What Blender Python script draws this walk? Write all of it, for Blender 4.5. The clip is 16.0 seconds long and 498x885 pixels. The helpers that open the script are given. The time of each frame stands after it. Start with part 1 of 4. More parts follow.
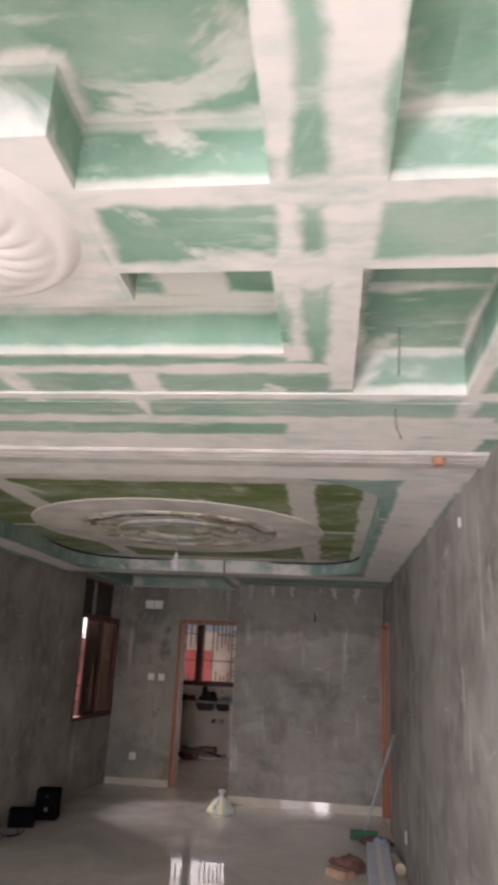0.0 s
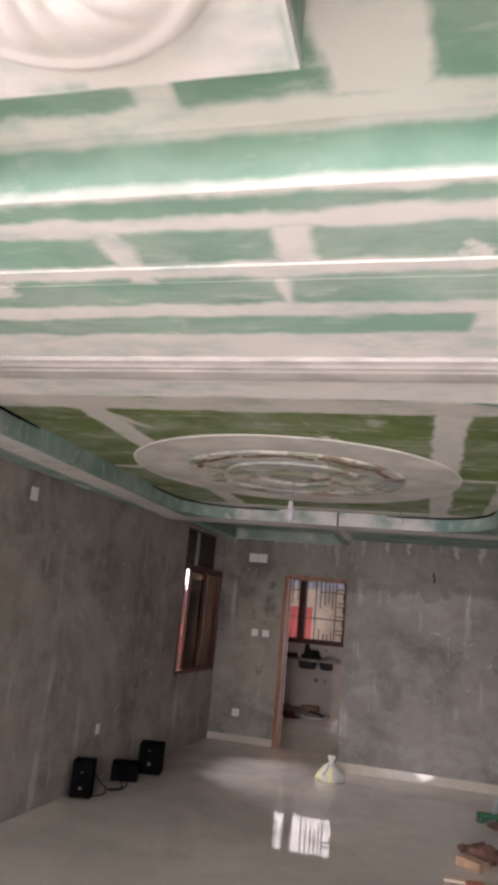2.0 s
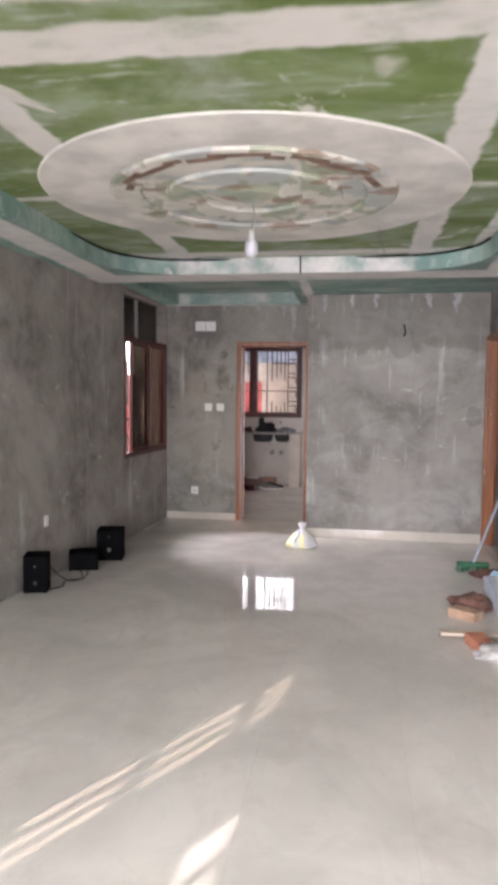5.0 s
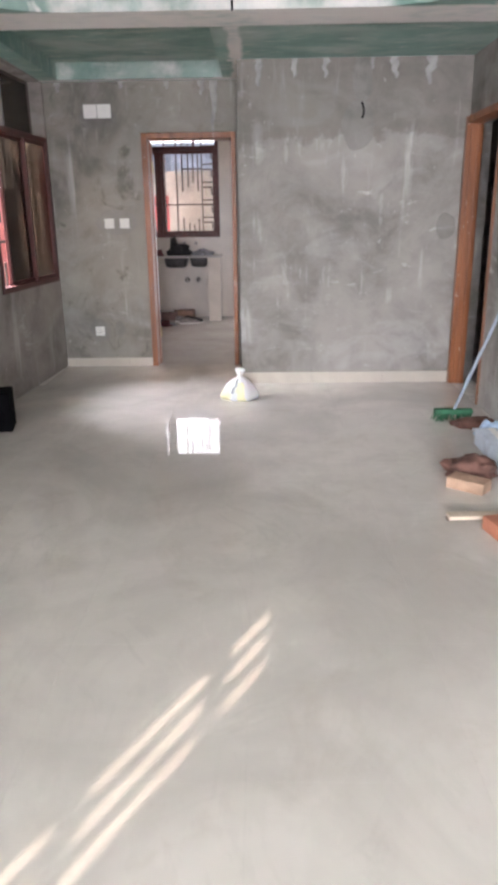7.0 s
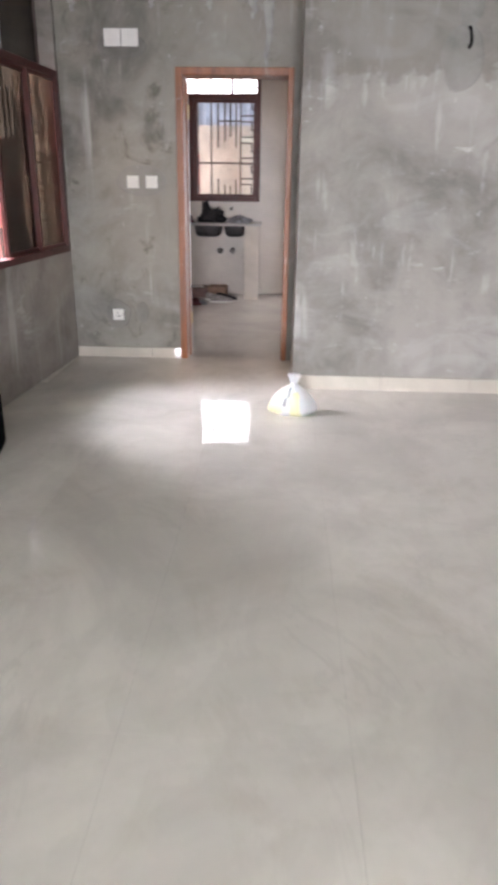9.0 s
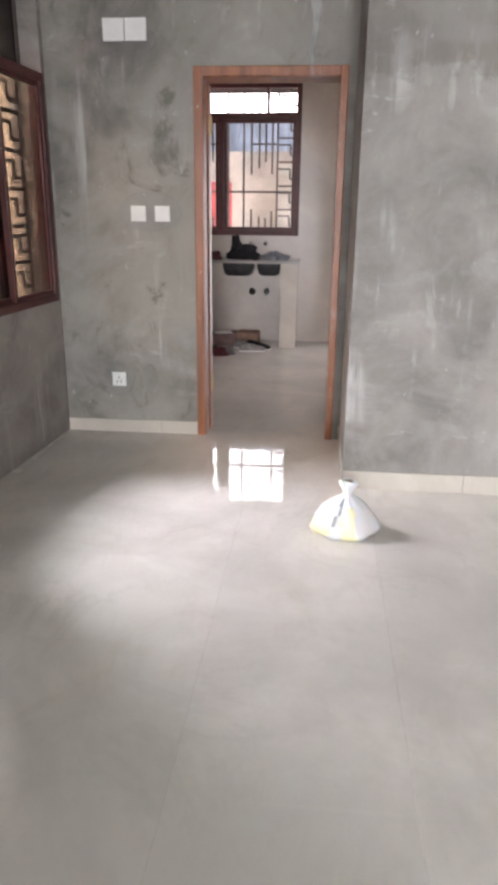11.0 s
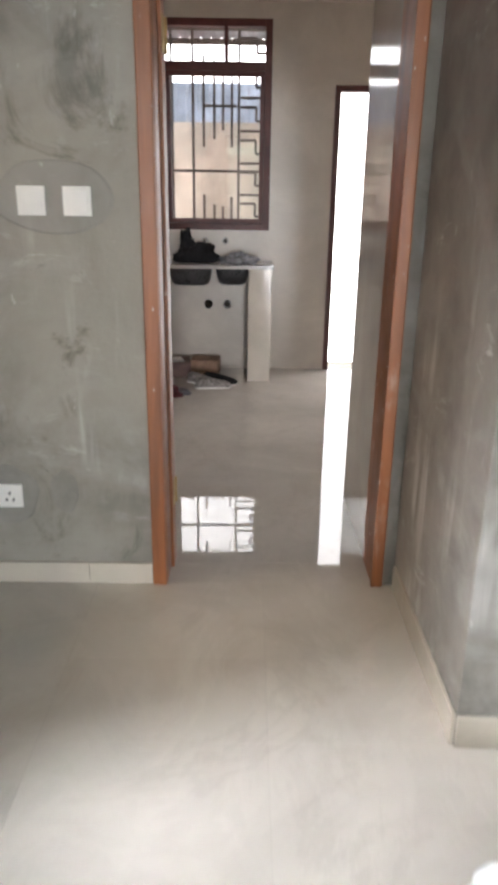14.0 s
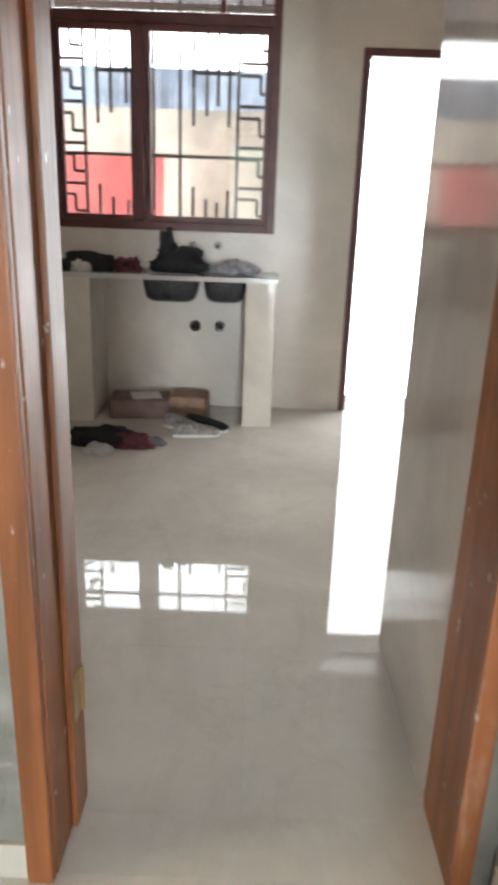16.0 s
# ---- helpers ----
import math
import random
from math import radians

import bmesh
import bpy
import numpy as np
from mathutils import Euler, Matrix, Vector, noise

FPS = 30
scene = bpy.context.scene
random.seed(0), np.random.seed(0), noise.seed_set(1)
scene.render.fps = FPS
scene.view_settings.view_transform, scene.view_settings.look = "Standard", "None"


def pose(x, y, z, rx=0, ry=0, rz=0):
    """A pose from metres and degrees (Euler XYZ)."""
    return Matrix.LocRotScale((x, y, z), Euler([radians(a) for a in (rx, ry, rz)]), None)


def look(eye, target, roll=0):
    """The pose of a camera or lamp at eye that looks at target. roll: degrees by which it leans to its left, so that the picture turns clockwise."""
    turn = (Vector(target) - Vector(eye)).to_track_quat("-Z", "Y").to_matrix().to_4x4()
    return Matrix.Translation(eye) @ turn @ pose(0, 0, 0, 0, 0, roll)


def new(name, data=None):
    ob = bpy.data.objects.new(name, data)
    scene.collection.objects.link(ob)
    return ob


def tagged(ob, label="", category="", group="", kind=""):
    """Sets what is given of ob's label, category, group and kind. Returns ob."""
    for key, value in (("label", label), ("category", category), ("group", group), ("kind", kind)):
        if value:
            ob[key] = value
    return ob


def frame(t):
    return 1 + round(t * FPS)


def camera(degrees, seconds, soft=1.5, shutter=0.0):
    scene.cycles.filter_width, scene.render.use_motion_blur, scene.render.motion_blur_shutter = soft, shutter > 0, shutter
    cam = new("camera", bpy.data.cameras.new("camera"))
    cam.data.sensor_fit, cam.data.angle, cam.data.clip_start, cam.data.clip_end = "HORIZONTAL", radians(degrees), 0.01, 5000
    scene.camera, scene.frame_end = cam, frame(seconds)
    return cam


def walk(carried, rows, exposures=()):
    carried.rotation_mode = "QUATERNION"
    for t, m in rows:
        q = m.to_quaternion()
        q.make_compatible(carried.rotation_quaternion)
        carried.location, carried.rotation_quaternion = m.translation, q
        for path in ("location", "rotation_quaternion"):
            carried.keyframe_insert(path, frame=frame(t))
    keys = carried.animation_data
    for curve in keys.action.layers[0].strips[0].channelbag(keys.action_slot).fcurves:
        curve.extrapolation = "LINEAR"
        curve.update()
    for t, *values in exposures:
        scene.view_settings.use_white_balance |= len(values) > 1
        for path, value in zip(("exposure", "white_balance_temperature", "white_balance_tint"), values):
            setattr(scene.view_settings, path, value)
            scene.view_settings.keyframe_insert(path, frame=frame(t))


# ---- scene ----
cam = camera(39.3, 16.0, soft=4.4, shutter=0.6)
PATH = [
    (0, (0.409, -0.239, 1.621), (0.175, 1.658, 2.21), 2.8),
    (0.5, (0.302, -0.119, 1.63), (-0.01, 1.762, 2.235), 4.4),
    (1, (0.203, 0.022, 1.647), (-0.168, 1.918, 2.165), 5.1),
    (1.5, (0.158, 0.175, 1.627), (-0.244, 2.082, 2.077), 5.1),
    (2, (0.121, 0.393, 1.632), (-0.376, 2.276, 2.088), 5.4),
    (2.5, (0.062, 0.558, 1.613), (-0.387, 2.472, 1.983), 6.1),
    (3, (-0.07, 0.737, 1.599), (-0.493, 2.675, 1.852), 2.8),
    (3.5, (-0.109, 0.791, 1.519), (-0.483, 2.75, 1.667), 2.2),
    (6, (-0.34, 2.045, 1.415), (-0.59, 3.991, 1.026), -0.6),
    (6.5, (-0.416, 2.402, 1.319), (-0.59, 4.321, 0.782), -0.8),
    (7, (-0.552, 2.684, 1.363), (-0.589, 4.586, 0.747), -0.8),
    (7.5, (-0.612, 2.978, 1.325), (-0.694, 4.874, 0.696), -1.3),
    (8, (-0.684, 3.295, 1.318), (-0.801, 5.183, 0.668), 0.2),
    (8.5, (-0.765, 3.627, 1.334), (-0.78, 5.502, 0.639), 1.1),
    (9, (-0.807, 3.9, 1.335), (-0.89, 5.771, 0.633), 0.7),
    (9.5, (-0.812, 4.233, 1.351), (-0.998, 6.11, 0.686), 0.4),
    (12, (-1.026, 5.77, 1.328), (-1.18, 7.665, 0.707), 1.1),
    (12.5, (-1.116, 6.056, 1.33), (-1.217, 7.958, 0.719), 2.0),
    (13, (-1.16, 6.406, 1.347), (-1.297, 8.31, 0.748), 0.6),
    (13.5, (-1.238, 6.789, 1.295), (-1.254, 8.677, 0.637), 1.3),
    (14, (-1.266, 7.098, 1.334), (-1.258, 8.986, 0.674), 0.8),
    (14.5, (-1.231, 7.476, 1.33), (-1.234, 9.376, 0.705), 0.0),
    (15, (-1.259, 7.846, 1.274), (-1.151, 9.748, 0.665), 1.6),
    (15.5, (-1.271, 8.126, 1.32), (-1.125, 10.001, 0.641), 1.9),
    (16, (-1.206, 8.341, 1.218), (-1.211, 10.241, 0.593), 2.0),
]
walk(cam, [(t, look(eye, target, roll)) for t, eye, target, roll in PATH],
     exposures=[(0.0, -0.72, 6900, 27), (2.0, -0.36, 6900, 27), (3.5, 0.18, 6750, 25), (6.0, 0.78, 6350, 22), (7.5, 0.86, 6350, 21), (9.5, 1.02, 6350, 20), (12.0, 0.96, 6400, 18), (13.0, 0.92, 6450, 15), (14.0, 0.90, 6450, 13), (15.0, 1.38, 6150, 6), (16.0, 1.46, 6150, 6)])

# ---- world, sun and large lights ----
SUN_EL, SUN_TO = radians(24), Vector((0.49, 0.87, 0)).normalized()
world = bpy.data.worlds.new("sky")
scene.world = world
world.use_nodes = True
wn = world.node_tree.nodes
sky = wn.new("ShaderNodeTexSky")
sky.sky_type, sky.sun_disc, sky.sun_elevation = "NISHITA", False, SUN_EL
sky.sun_rotation = math.atan2(-SUN_TO.x, -SUN_TO.y)
world.node_tree.links.new(sky.outputs[0], wn["Background"].inputs[0])
wn["Background"].inputs[1].default_value = 0.12

sun = new("sun", bpy.data.lights.new("sun", "SUN"))
sun.data.energy, sun.data.angle, sun.data.color = 5.0, radians(0.35), (1.0, 0.93, 0.84)
sun.matrix_world = look((0, 0, 8), Vector((0, 0, 8)) + Vector((SUN_TO.x * math.cos(SUN_EL), SUN_TO.y * math.cos(SUN_EL), -math.sin(SUN_EL))))


def sky_lamp(name, eye, target, w, h, watts, colour=(0.93, 0.97, 1.0)):
    """An added area lamp that stands in for sky light through an opening."""
    ob = new(name, bpy.data.lights.new(name, "AREA"))
    ob.data.shape, ob.data.size, ob.data.size_y = "RECTANGLE", w, h
    ob.data.energy, ob.data.color = watts, colour
    ob.matrix_world = look(eye, target)
    return ob


XL, XN, XR, XB = -2.43, -3.22, 1.06, -0.72           # side walls, corner of the projecting wall
YF, YJ, YB, YD, YK = -2.6, 7.66, 8.55, 9.35, 12.80  # front, projecting wall, kitchen door wall, kitchen back
ZS = 2.47                                 # lower ceiling
KX0, KX1, KZ = -2.62, 0.60, 2.66          # kitchen
# added lamps; the front one is turned aside to brighten the room's right
sky_lamp("front_opening_light", (-0.14, YF - 0.25, 1.25), (3.2, -1.1, -1.7), 0.9, 2.1, 820)
sky_lamp("front_side_window_light", (-3.16, -0.6, 1.75), (0.9, 0.5, -1.0), 1.8, 1.2, 330)
sky_lamp("side_window_light", (-4.25, 8.75, 2.9), (-1.2, 8.2, 0.1), 2.2, 1.15, 900)


# ---- materials ----
def material(name, rough=0.6, metal=0.0, spec=0.5):
    m = bpy.data.materials.new(name)
    m.use_nodes = True
    b = m.node_tree.nodes["Principled BSDF"]
    b.inputs["Roughness"].default_value, b.inputs["Metallic"].default_value = rough, metal
    b.inputs["Specular IOR Level"].default_value = spec
    return m, m.node_tree, b


def math_node(nt, op, a, b=None, c=None, clamp=False):
    n = nt.nodes.new("ShaderNodeMath")
    n.operation, n.use_clamp = op, clamp
    for i, v in enumerate((a, b, c)):
        if v is None:
            continue
        if isinstance(v, (int, float)):
            n.inputs[i].default_value = v
        else:
            nt.links.new(v, n.inputs[i])
    return n.outputs[0]


def coords(nt, scale=(1, 1, 1)):
    geo = nt.nodes.new("ShaderNodeNewGeometry")
    mp = nt.nodes.new("ShaderNodeMapping")
    mp.inputs["Scale"].default_value = scale
    nt.links.new(geo.outputs["Position"], mp.inputs["Vector"])
    return mp.outputs[0]


def noisy(nt, scale, detail=4, rough=0.55, stretch=(1, 1, 1), distortion=0.0):
    n = nt.nodes.new("ShaderNodeTexNoise")
    n.inputs["Scale"].default_value, n.inputs["Detail"].default_value = scale, detail
    n.inputs["Roughness"].default_value, n.inputs["Distortion"].default_value = rough, distortion
    nt.links.new(coords(nt, stretch), n.inputs["Vector"])
    return n.outputs["Fac"]


def ramp(nt, fac, lo, hi):
    n = nt.nodes.new("ShaderNodeMapRange")
    n.interpolation_type = "SMOOTHSTEP"
    n.inputs["From Min"].default_value, n.inputs["From Max"].default_value = lo, hi
    nt.links.new(fac, n.inputs["Value"])
    return n.outputs["Result"]


def blend(nt, fac, a, b):
    n = nt.nodes.new("ShaderNodeMix")
    n.data_type = "RGBA"
    if isinstance(fac, (int, float)):
        n.inputs[0].default_value = fac
    else:
        nt.links.new(fac, n.inputs[0])
    for i, v in ((6, a), (7, b)):
        if isinstance(v, tuple):
            n.inputs[i].default_value = (*v, 1)
        else:
            nt.links.new(v, n.inputs[i])
    return n.outputs[2]


def bump(nt, bsdf, height, strength=0.3, distance=0.01):
    n = nt.nodes.new("ShaderNodeBump")
    n.inputs["Strength"].default_value, n.inputs["Distance"].default_value = strength, distance
    nt.links.new(height, n.inputs["Height"])
    nt.links.new(n.outputs[0], bsdf.inputs["Normal"])


def plain(name, colour, rough=0.6, metal=0.0, vary=0.25, scale=12, bumps=0.1, spec=0.5):
    """A surface of one colour with grain and slight wear."""
    m, nt, b = material(name, rough, metal, spec)
    dark = tuple(c * (1 - vary) for c in colour)
    light = tuple(min(1, c * (1 + vary * 0.6)) for c in colour)
    f = ramp(nt, noisy(nt, scale, 6), 0.3, 0.7)
    nt.links.new(blend(nt, f, dark, light), b.inputs["Base Color"])
    g = noisy(nt, scale * 6, 3)
    nt.links.new(math_node(nt, "MULTIPLY_ADD", g, 0.25, rough - 0.12, clamp=True), b.inputs["Roughness"])
    if bumps:
        bump(nt, b, g, bumps, 0.004)
    return m


def cement(name, tone=(0.23, 0.215, 0.20), streaks=0.5, coat=0.0, stains=0.28, low=0.58):
    """Grey cement render with damp stains, trowel marks and white drips."""
    m, nt, b = material(name, 0.75, spec=0.3)
    big = ramp(nt, noisy(nt, 0.9, 6, 0.62, distortion=0.7), 0.32, 0.68)
    mid = ramp(nt, noisy(nt, 3.4, 7, 0.66, distortion=0.5), 0.32, 0.68)
    col = blend(nt, big, tuple(c * low for c in tone), tuple(c * 1.4 for c in tone))
    col = blend(nt, math_node(nt, "MULTIPLY", mid, 0.6), col, tuple(c * 1.55 for c in tone))
    dark = ramp(nt, noisy(nt, 2.2, 7, 0.68, distortion=1.4), 0.56, 0.70)
    col = blend(nt, math_node(nt, "MULTIPLY", dark, stains), col, (tone[0] * 0.42, tone[1] * 0.43, tone[2] * 0.40))
    drip = ramp(nt, noisy(nt, 8.0, 4, 0.6, (1, 1, 0.09)), 0.55, 0.70)
    gate = ramp(nt, noisy(nt, 1.5, 4, 0.6), 0.46, 0.62)
    col = blend(nt, math_node(nt, "MULTIPLY", math_node(nt, "MULTIPLY", drip, gate), streaks), col, (0.60, 0.59, 0.57))
    smear = ramp(nt, noisy(nt, 5.5, 6, 0.7, (0.7, 0.7, 1.6), 0.6), 0.58, 0.70)
    gate2 = ramp(nt, noisy(nt, 1.1, 3, 0.5, (1, 1, 1.4)), 0.46, 0.60)
    col = blend(nt, math_node(nt, "MULTIPLY", math_node(nt, "MULTIPLY", smear, gate2), streaks), col, (0.58, 0.57, 0.55))
    stroke = ramp(nt, noisy(nt, 15.0, 5, 0.6, (1, 1, 0.22), 0.4), 0.56, 0.68)
    gate3 = ramp(nt, noisy(nt, 2.4, 4, 0.6, (0.7, 0.7, 1.5)), 0.50, 0.62)
    col = blend(nt, math_node(nt, "MULTIPLY", math_node(nt, "MULTIPLY", stroke, gate3), streaks * 0.4), col, (0.58, 0.57, 0.55))
    wipe = ramp(nt, noisy(nt, 2.4, 5, 0.6, (0.8, 0.8, 1.3), 0.8), 0.50, 0.66)
    col = blend(nt, math_node(nt, "MULTIPLY", wipe, streaks * 0.34), col, (0.50, 0.49, 0.47))
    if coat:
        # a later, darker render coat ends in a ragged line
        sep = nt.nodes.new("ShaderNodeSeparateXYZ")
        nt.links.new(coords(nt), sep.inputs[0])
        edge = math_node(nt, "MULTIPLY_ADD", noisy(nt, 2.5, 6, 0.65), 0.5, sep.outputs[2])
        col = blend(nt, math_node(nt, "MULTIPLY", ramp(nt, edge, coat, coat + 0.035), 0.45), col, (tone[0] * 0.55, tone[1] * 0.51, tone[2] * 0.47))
    spots = ramp(nt, noisy(nt, 24.0, 2, 0.5, (1, 1, 0.5)), 0.72, 0.77)
    col = blend(nt, math_node(nt, "MULTIPLY", spots, 0.3), col, (0.68, 0.67, 0.64))
    nt.links.new(col, b.inputs["Base Color"])
    bump(nt, b, math_node(nt, "ADD", noisy(nt, 60, 4), math_node(nt, "MULTIPLY", mid, 0.8)), 0.22, 0.006)
    return m


def band_mask(nt, pos, bands, amp):
    """White where joint compound was drawn along straight joints: bands of (axis, centre, half width, from, to)."""
    sep = nt.nodes.new("ShaderNodeSeparateXYZ")
    nt.links.new(pos, sep.inputs[0])
    wob = math_node(nt, "MULTIPLY_ADD", noisy(nt, 4.5, 5, 0.6), 2 * amp, -amp)
    total = None
    for axis, centre, half, lo, hi in bands:
        along, across = (sep.outputs[0], sep.outputs[1]) if axis == "x" else (sep.outputs[1], sep.outputs[0])
        d = math_node(nt, "SUBTRACT", half, math_node(nt, "ABSOLUTE", math_node(nt, "SUBTRACT", across, centre)))
        e = math_node(nt, "SUBTRACT", (hi - lo) / 2, math_node(nt, "ABSOLUTE", math_node(nt, "SUBTRACT", along, (lo + hi) / 2)))
        d = math_node(nt, "MINIMUM", d, e)
        total = d if total is None else math_node(nt, "MAXIMUM", total, d)
    return ramp(nt, math_node(nt, "ADD", total, wob), -0.012, 0.022)


def board(name, green, bands, amp=0.03, patches=0.55, folds=()):
    """Green moisture-proof plasterboard with white joint compound and skim coats."""
    m, nt, b = material(name, 0.8, spec=0.25)
    geo = nt.nodes.new("ShaderNodeNewGeometry")
    f = band_mask(nt, geo.outputs["Position"], bands, amp)
    if folds:
        # upright faces are coated along their folds only
        sep, nrm = nt.nodes.new("ShaderNodeSeparateXYZ"), nt.nodes.new("ShaderNodeSeparateXYZ")
        nt.links.new(geo.outputs["Position"], sep.inputs[0]), nt.links.new(geo.outputs["Normal"], nrm.inputs[0])
        near = None
        for z in folds:
            d = math_node(nt, "SUBTRACT", 0.030, math_node(nt, "ABSOLUTE", math_node(nt, "SUBTRACT", sep.outputs[2], z)))
            near = d if near is None else math_node(nt, "MAXIMUM", near, d)
        wob = math_node(nt, "MULTIPLY_ADD", noisy(nt, 5, 5, 0.6), 0.05, -0.025)
        near = math_node(nt, "MULTIPLY", ramp(nt, math_node(nt, "ADD", near, wob), -0.008, 0.016), 0.75)
        upright = ramp(nt, math_node(nt, "ABSOLUTE", nrm.outputs[2]), 0.6, 0.4)
        mixed = nt.nodes.new("ShaderNodeMix")
        nt.links.new(upright, mixed.inputs[0]), nt.links.new(f, mixed.inputs[2]), nt.links.new(near, mixed.inputs[3])
        f = mixed.outputs[0]
    skim = ramp(nt, noisy(nt, 1.6, 5, 0.6, distortion=0.8), patches, patches + 0.07)
    f = math_node(nt, "MAXIMUM", f, math_node(nt, "MULTIPLY", skim, 0.9))
    thin = ramp(nt, noisy(nt, 6.0, 5, 0.65, (1, 2.5, 1)), 0.35, 0.75)
    scuff = math_node(nt, "MULTIPLY", ramp(nt, noisy(nt, 11, 4, 0.6, (0.4, 1.6, 1)), 0.55, 0.75), 0.6)
    base = blend(nt, ramp(nt, noisy(nt, 3.0, 4), 0.3, 0.7), tuple(c * 0.85 for c in green), tuple(c * 1.12 for c in green))
    base = blend(nt, scuff, base, (0.66, 0.70, 0.66))
    veil = ramp(nt, noisy(nt, 1.3, 6, 0.65, (1, 1.8, 1), 0.5), 0.38, 0.72)
    base = blend(nt, math_node(nt, "MULTIPLY", veil, 0.5), base, (0.60, 0.65, 0.60))
    white = blend(nt, thin, (0.80, 0.77, 0.74), tuple(0.55 * 0.78 + 0.45 * c for c in green))
    white = blend(nt, ramp(nt, noisy(nt, 2.2, 4), 0.4, 0.6), white, (0.80, 0.77, 0.74))
    nt.links.new(blend(nt, f, base, white), b.inputs["Base Color"])
    bump(nt, b, math_node(nt, "ADD", math_node(nt, "MULTIPLY", f, 0.8), math_node(nt, "MULTIPLY", noisy(nt, 30, 4), 0.35)), 0.35, 0.004)
    return m


def polished(name, colour, rough=0.035, dust=0.16, smudge=0.0):
    """Polished porcelain with a film of building dust."""
    m, nt, b = material(name, rough, spec=0.55)
    f = ramp(nt, noisy(nt, 1.1, 6, 0.6, distortion=0.7), 0.3, 0.7)
    col = blend(nt, f, tuple(c * 0.84 for c in colour), tuple(min(1, c * 1.1) for c in colour))
    vein = ramp(nt, noisy(nt, 2.6, 7, 0.7, (1, 0.5, 1), 1.5), 0.47, 0.53)
    col = blend(nt, math_node(nt, "MULTIPLY", vein, 0.12), col, tuple(c * 0.7 for c in colour))
    if smudge:
        crease = noisy(nt, 1.5, 6, 0.62, distortion=1.1)
        thin = ramp(nt, math_node(nt, "ABSOLUTE", math_node(nt, "SUBTRACT", crease, 0.5)), 0.022, 0.004)
        where = ramp(nt, noisy(nt, 1.2, 3, 0.5), 0.46, 0.60)
        col = blend(nt, math_node(nt, "MULTIPLY", math_node(nt, "MULTIPLY", thin, where), smudge * 0.35), col, tuple(c * 0.55 for c in colour))
        stain = ramp(nt, noisy(nt, 3.2, 6, 0.68, (1, 0.7, 1), 0.9), 0.50, 0.72)
        col = blend(nt, math_node(nt, "MULTIPLY", stain, smudge * 0.7), col, (colour[0] * 0.66, colour[1] * 0.61, colour[2] * 0.54))
    info = nt.nodes.new("ShaderNodeObjectInfo")
    col = blend(nt, math_node(nt, "MULTIPLY", info.outputs["Random"], 0.16), col, tuple(c * 0.8 for c in colour))
    nt.links.new(col, b.inputs["Base Color"])
    d = ramp(nt, noisy(nt, 1.9, 6, 0.65), 0.42, 0.75)
    fine = noisy(nt, 40, 3)
    nt.links.new(math_node(nt, "ADD", math_node(nt, "MULTIPLY", d, dust * 0.35), math_node(nt, "MULTIPLY_ADD", fine, 0.02, rough - 0.01)), b.inputs["Roughness"])
    return m


def glass(name, colour=(1, 1, 1), gloss=0.08):
    """A thin pane: tinted see-through with a mirror gloss."""
    m = bpy.data.materials.new(name)
    m.use_nodes = True
    nt = m.node_tree
    nt.nodes.remove(nt.nodes["Principled BSDF"])
    t, g, mix = nt.nodes.new("ShaderNodeBsdfTransparent"), nt.nodes.new("ShaderNodeBsdfGlossy"), nt.nodes.new("ShaderNodeMixShader")
    t.inputs[0].default_value, g.inputs["Roughness"].default_value, mix.inputs[0].default_value = (*colour, 1), 0.03, gloss
    nt.links.new(t.outputs[0], mix.inputs[1]), nt.links.new(g.outputs[0], mix.inputs[2])
    nt.links.new(mix.outputs[0], nt.nodes["Material Output"].inputs[0])
    return m


def timber(name, colour):
    m, nt, b = material(name, 0.4)
    grain = ramp(nt, noisy(nt, 14, 6, 0.65, (1, 1, 0.06), 0.8), 0.3, 0.7)
    col = blend(nt, grain, tuple(c * 0.6 for c in colour), tuple(c * 1.25 for c in colour))
    smear = ramp(nt, noisy(nt, 5, 5, 0.6, (1, 1, 0.35)), 0.62, 0.74)
    col = blend(nt, math_node(nt, "MULTIPLY", smear, 0.4), col, (0.6, 0.52, 0.45))
    chips = ramp(nt, noisy(nt, 34, 3, 0.5, (1, 1, 0.6)), 0.685, 0.73)
    col = blend(nt, math_node(nt, "MULTIPLY", chips, 0.6), col, (0.66, 0.58, 0.50))
    nt.links.new(col, b.inputs["Base Color"])
    nt.links.new(math_node(nt, "MULTIPLY_ADD", noisy(nt, 9, 4), 0.3, 0.25), b.inputs["Roughness"])
    bump(nt, b, grain, 0.08, 0.002)
    return m


GREEN, OLIVE, TEAL = (0.21, 0.37, 0.285), (0.17, 0.235, 0.075), (0.21, 0.34, 0.30)
M_WALL_L = cement("stained_cement", (0.255, 0.232, 0.212), 0.50)
M_WALL = cement("cement_render", (0.245, 0.235, 0.217), 0.8)
M_WALL_D = cement("damp_cement_render", (0.222, 0.209, 0.183), 0.5, 0.0, 0.7)
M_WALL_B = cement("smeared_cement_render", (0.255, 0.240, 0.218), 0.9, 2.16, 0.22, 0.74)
M_SLAB = plain("dark_mortar", (0.24, 0.22, 0.20), 0.9)
M_GROUT = plain("grey_grout", (0.58, 0.55, 0.50), 0.8)
M_FLOOR = polished("polished_floor_tile", (0.68, 0.64, 0.585), 0.024, 0.10, 0.36)
M_SKIRT = polished("skirting_tile", (0.62, 0.57, 0.49), 0.03, 0.0)
M_SKIRT.node_tree.nodes["Principled BSDF"].inputs["Specular IOR Level"].default_value = 1.0
M_KTILE = polished("cream_wall_tile", (0.66, 0.60, 0.53), 0.05, 0.05)
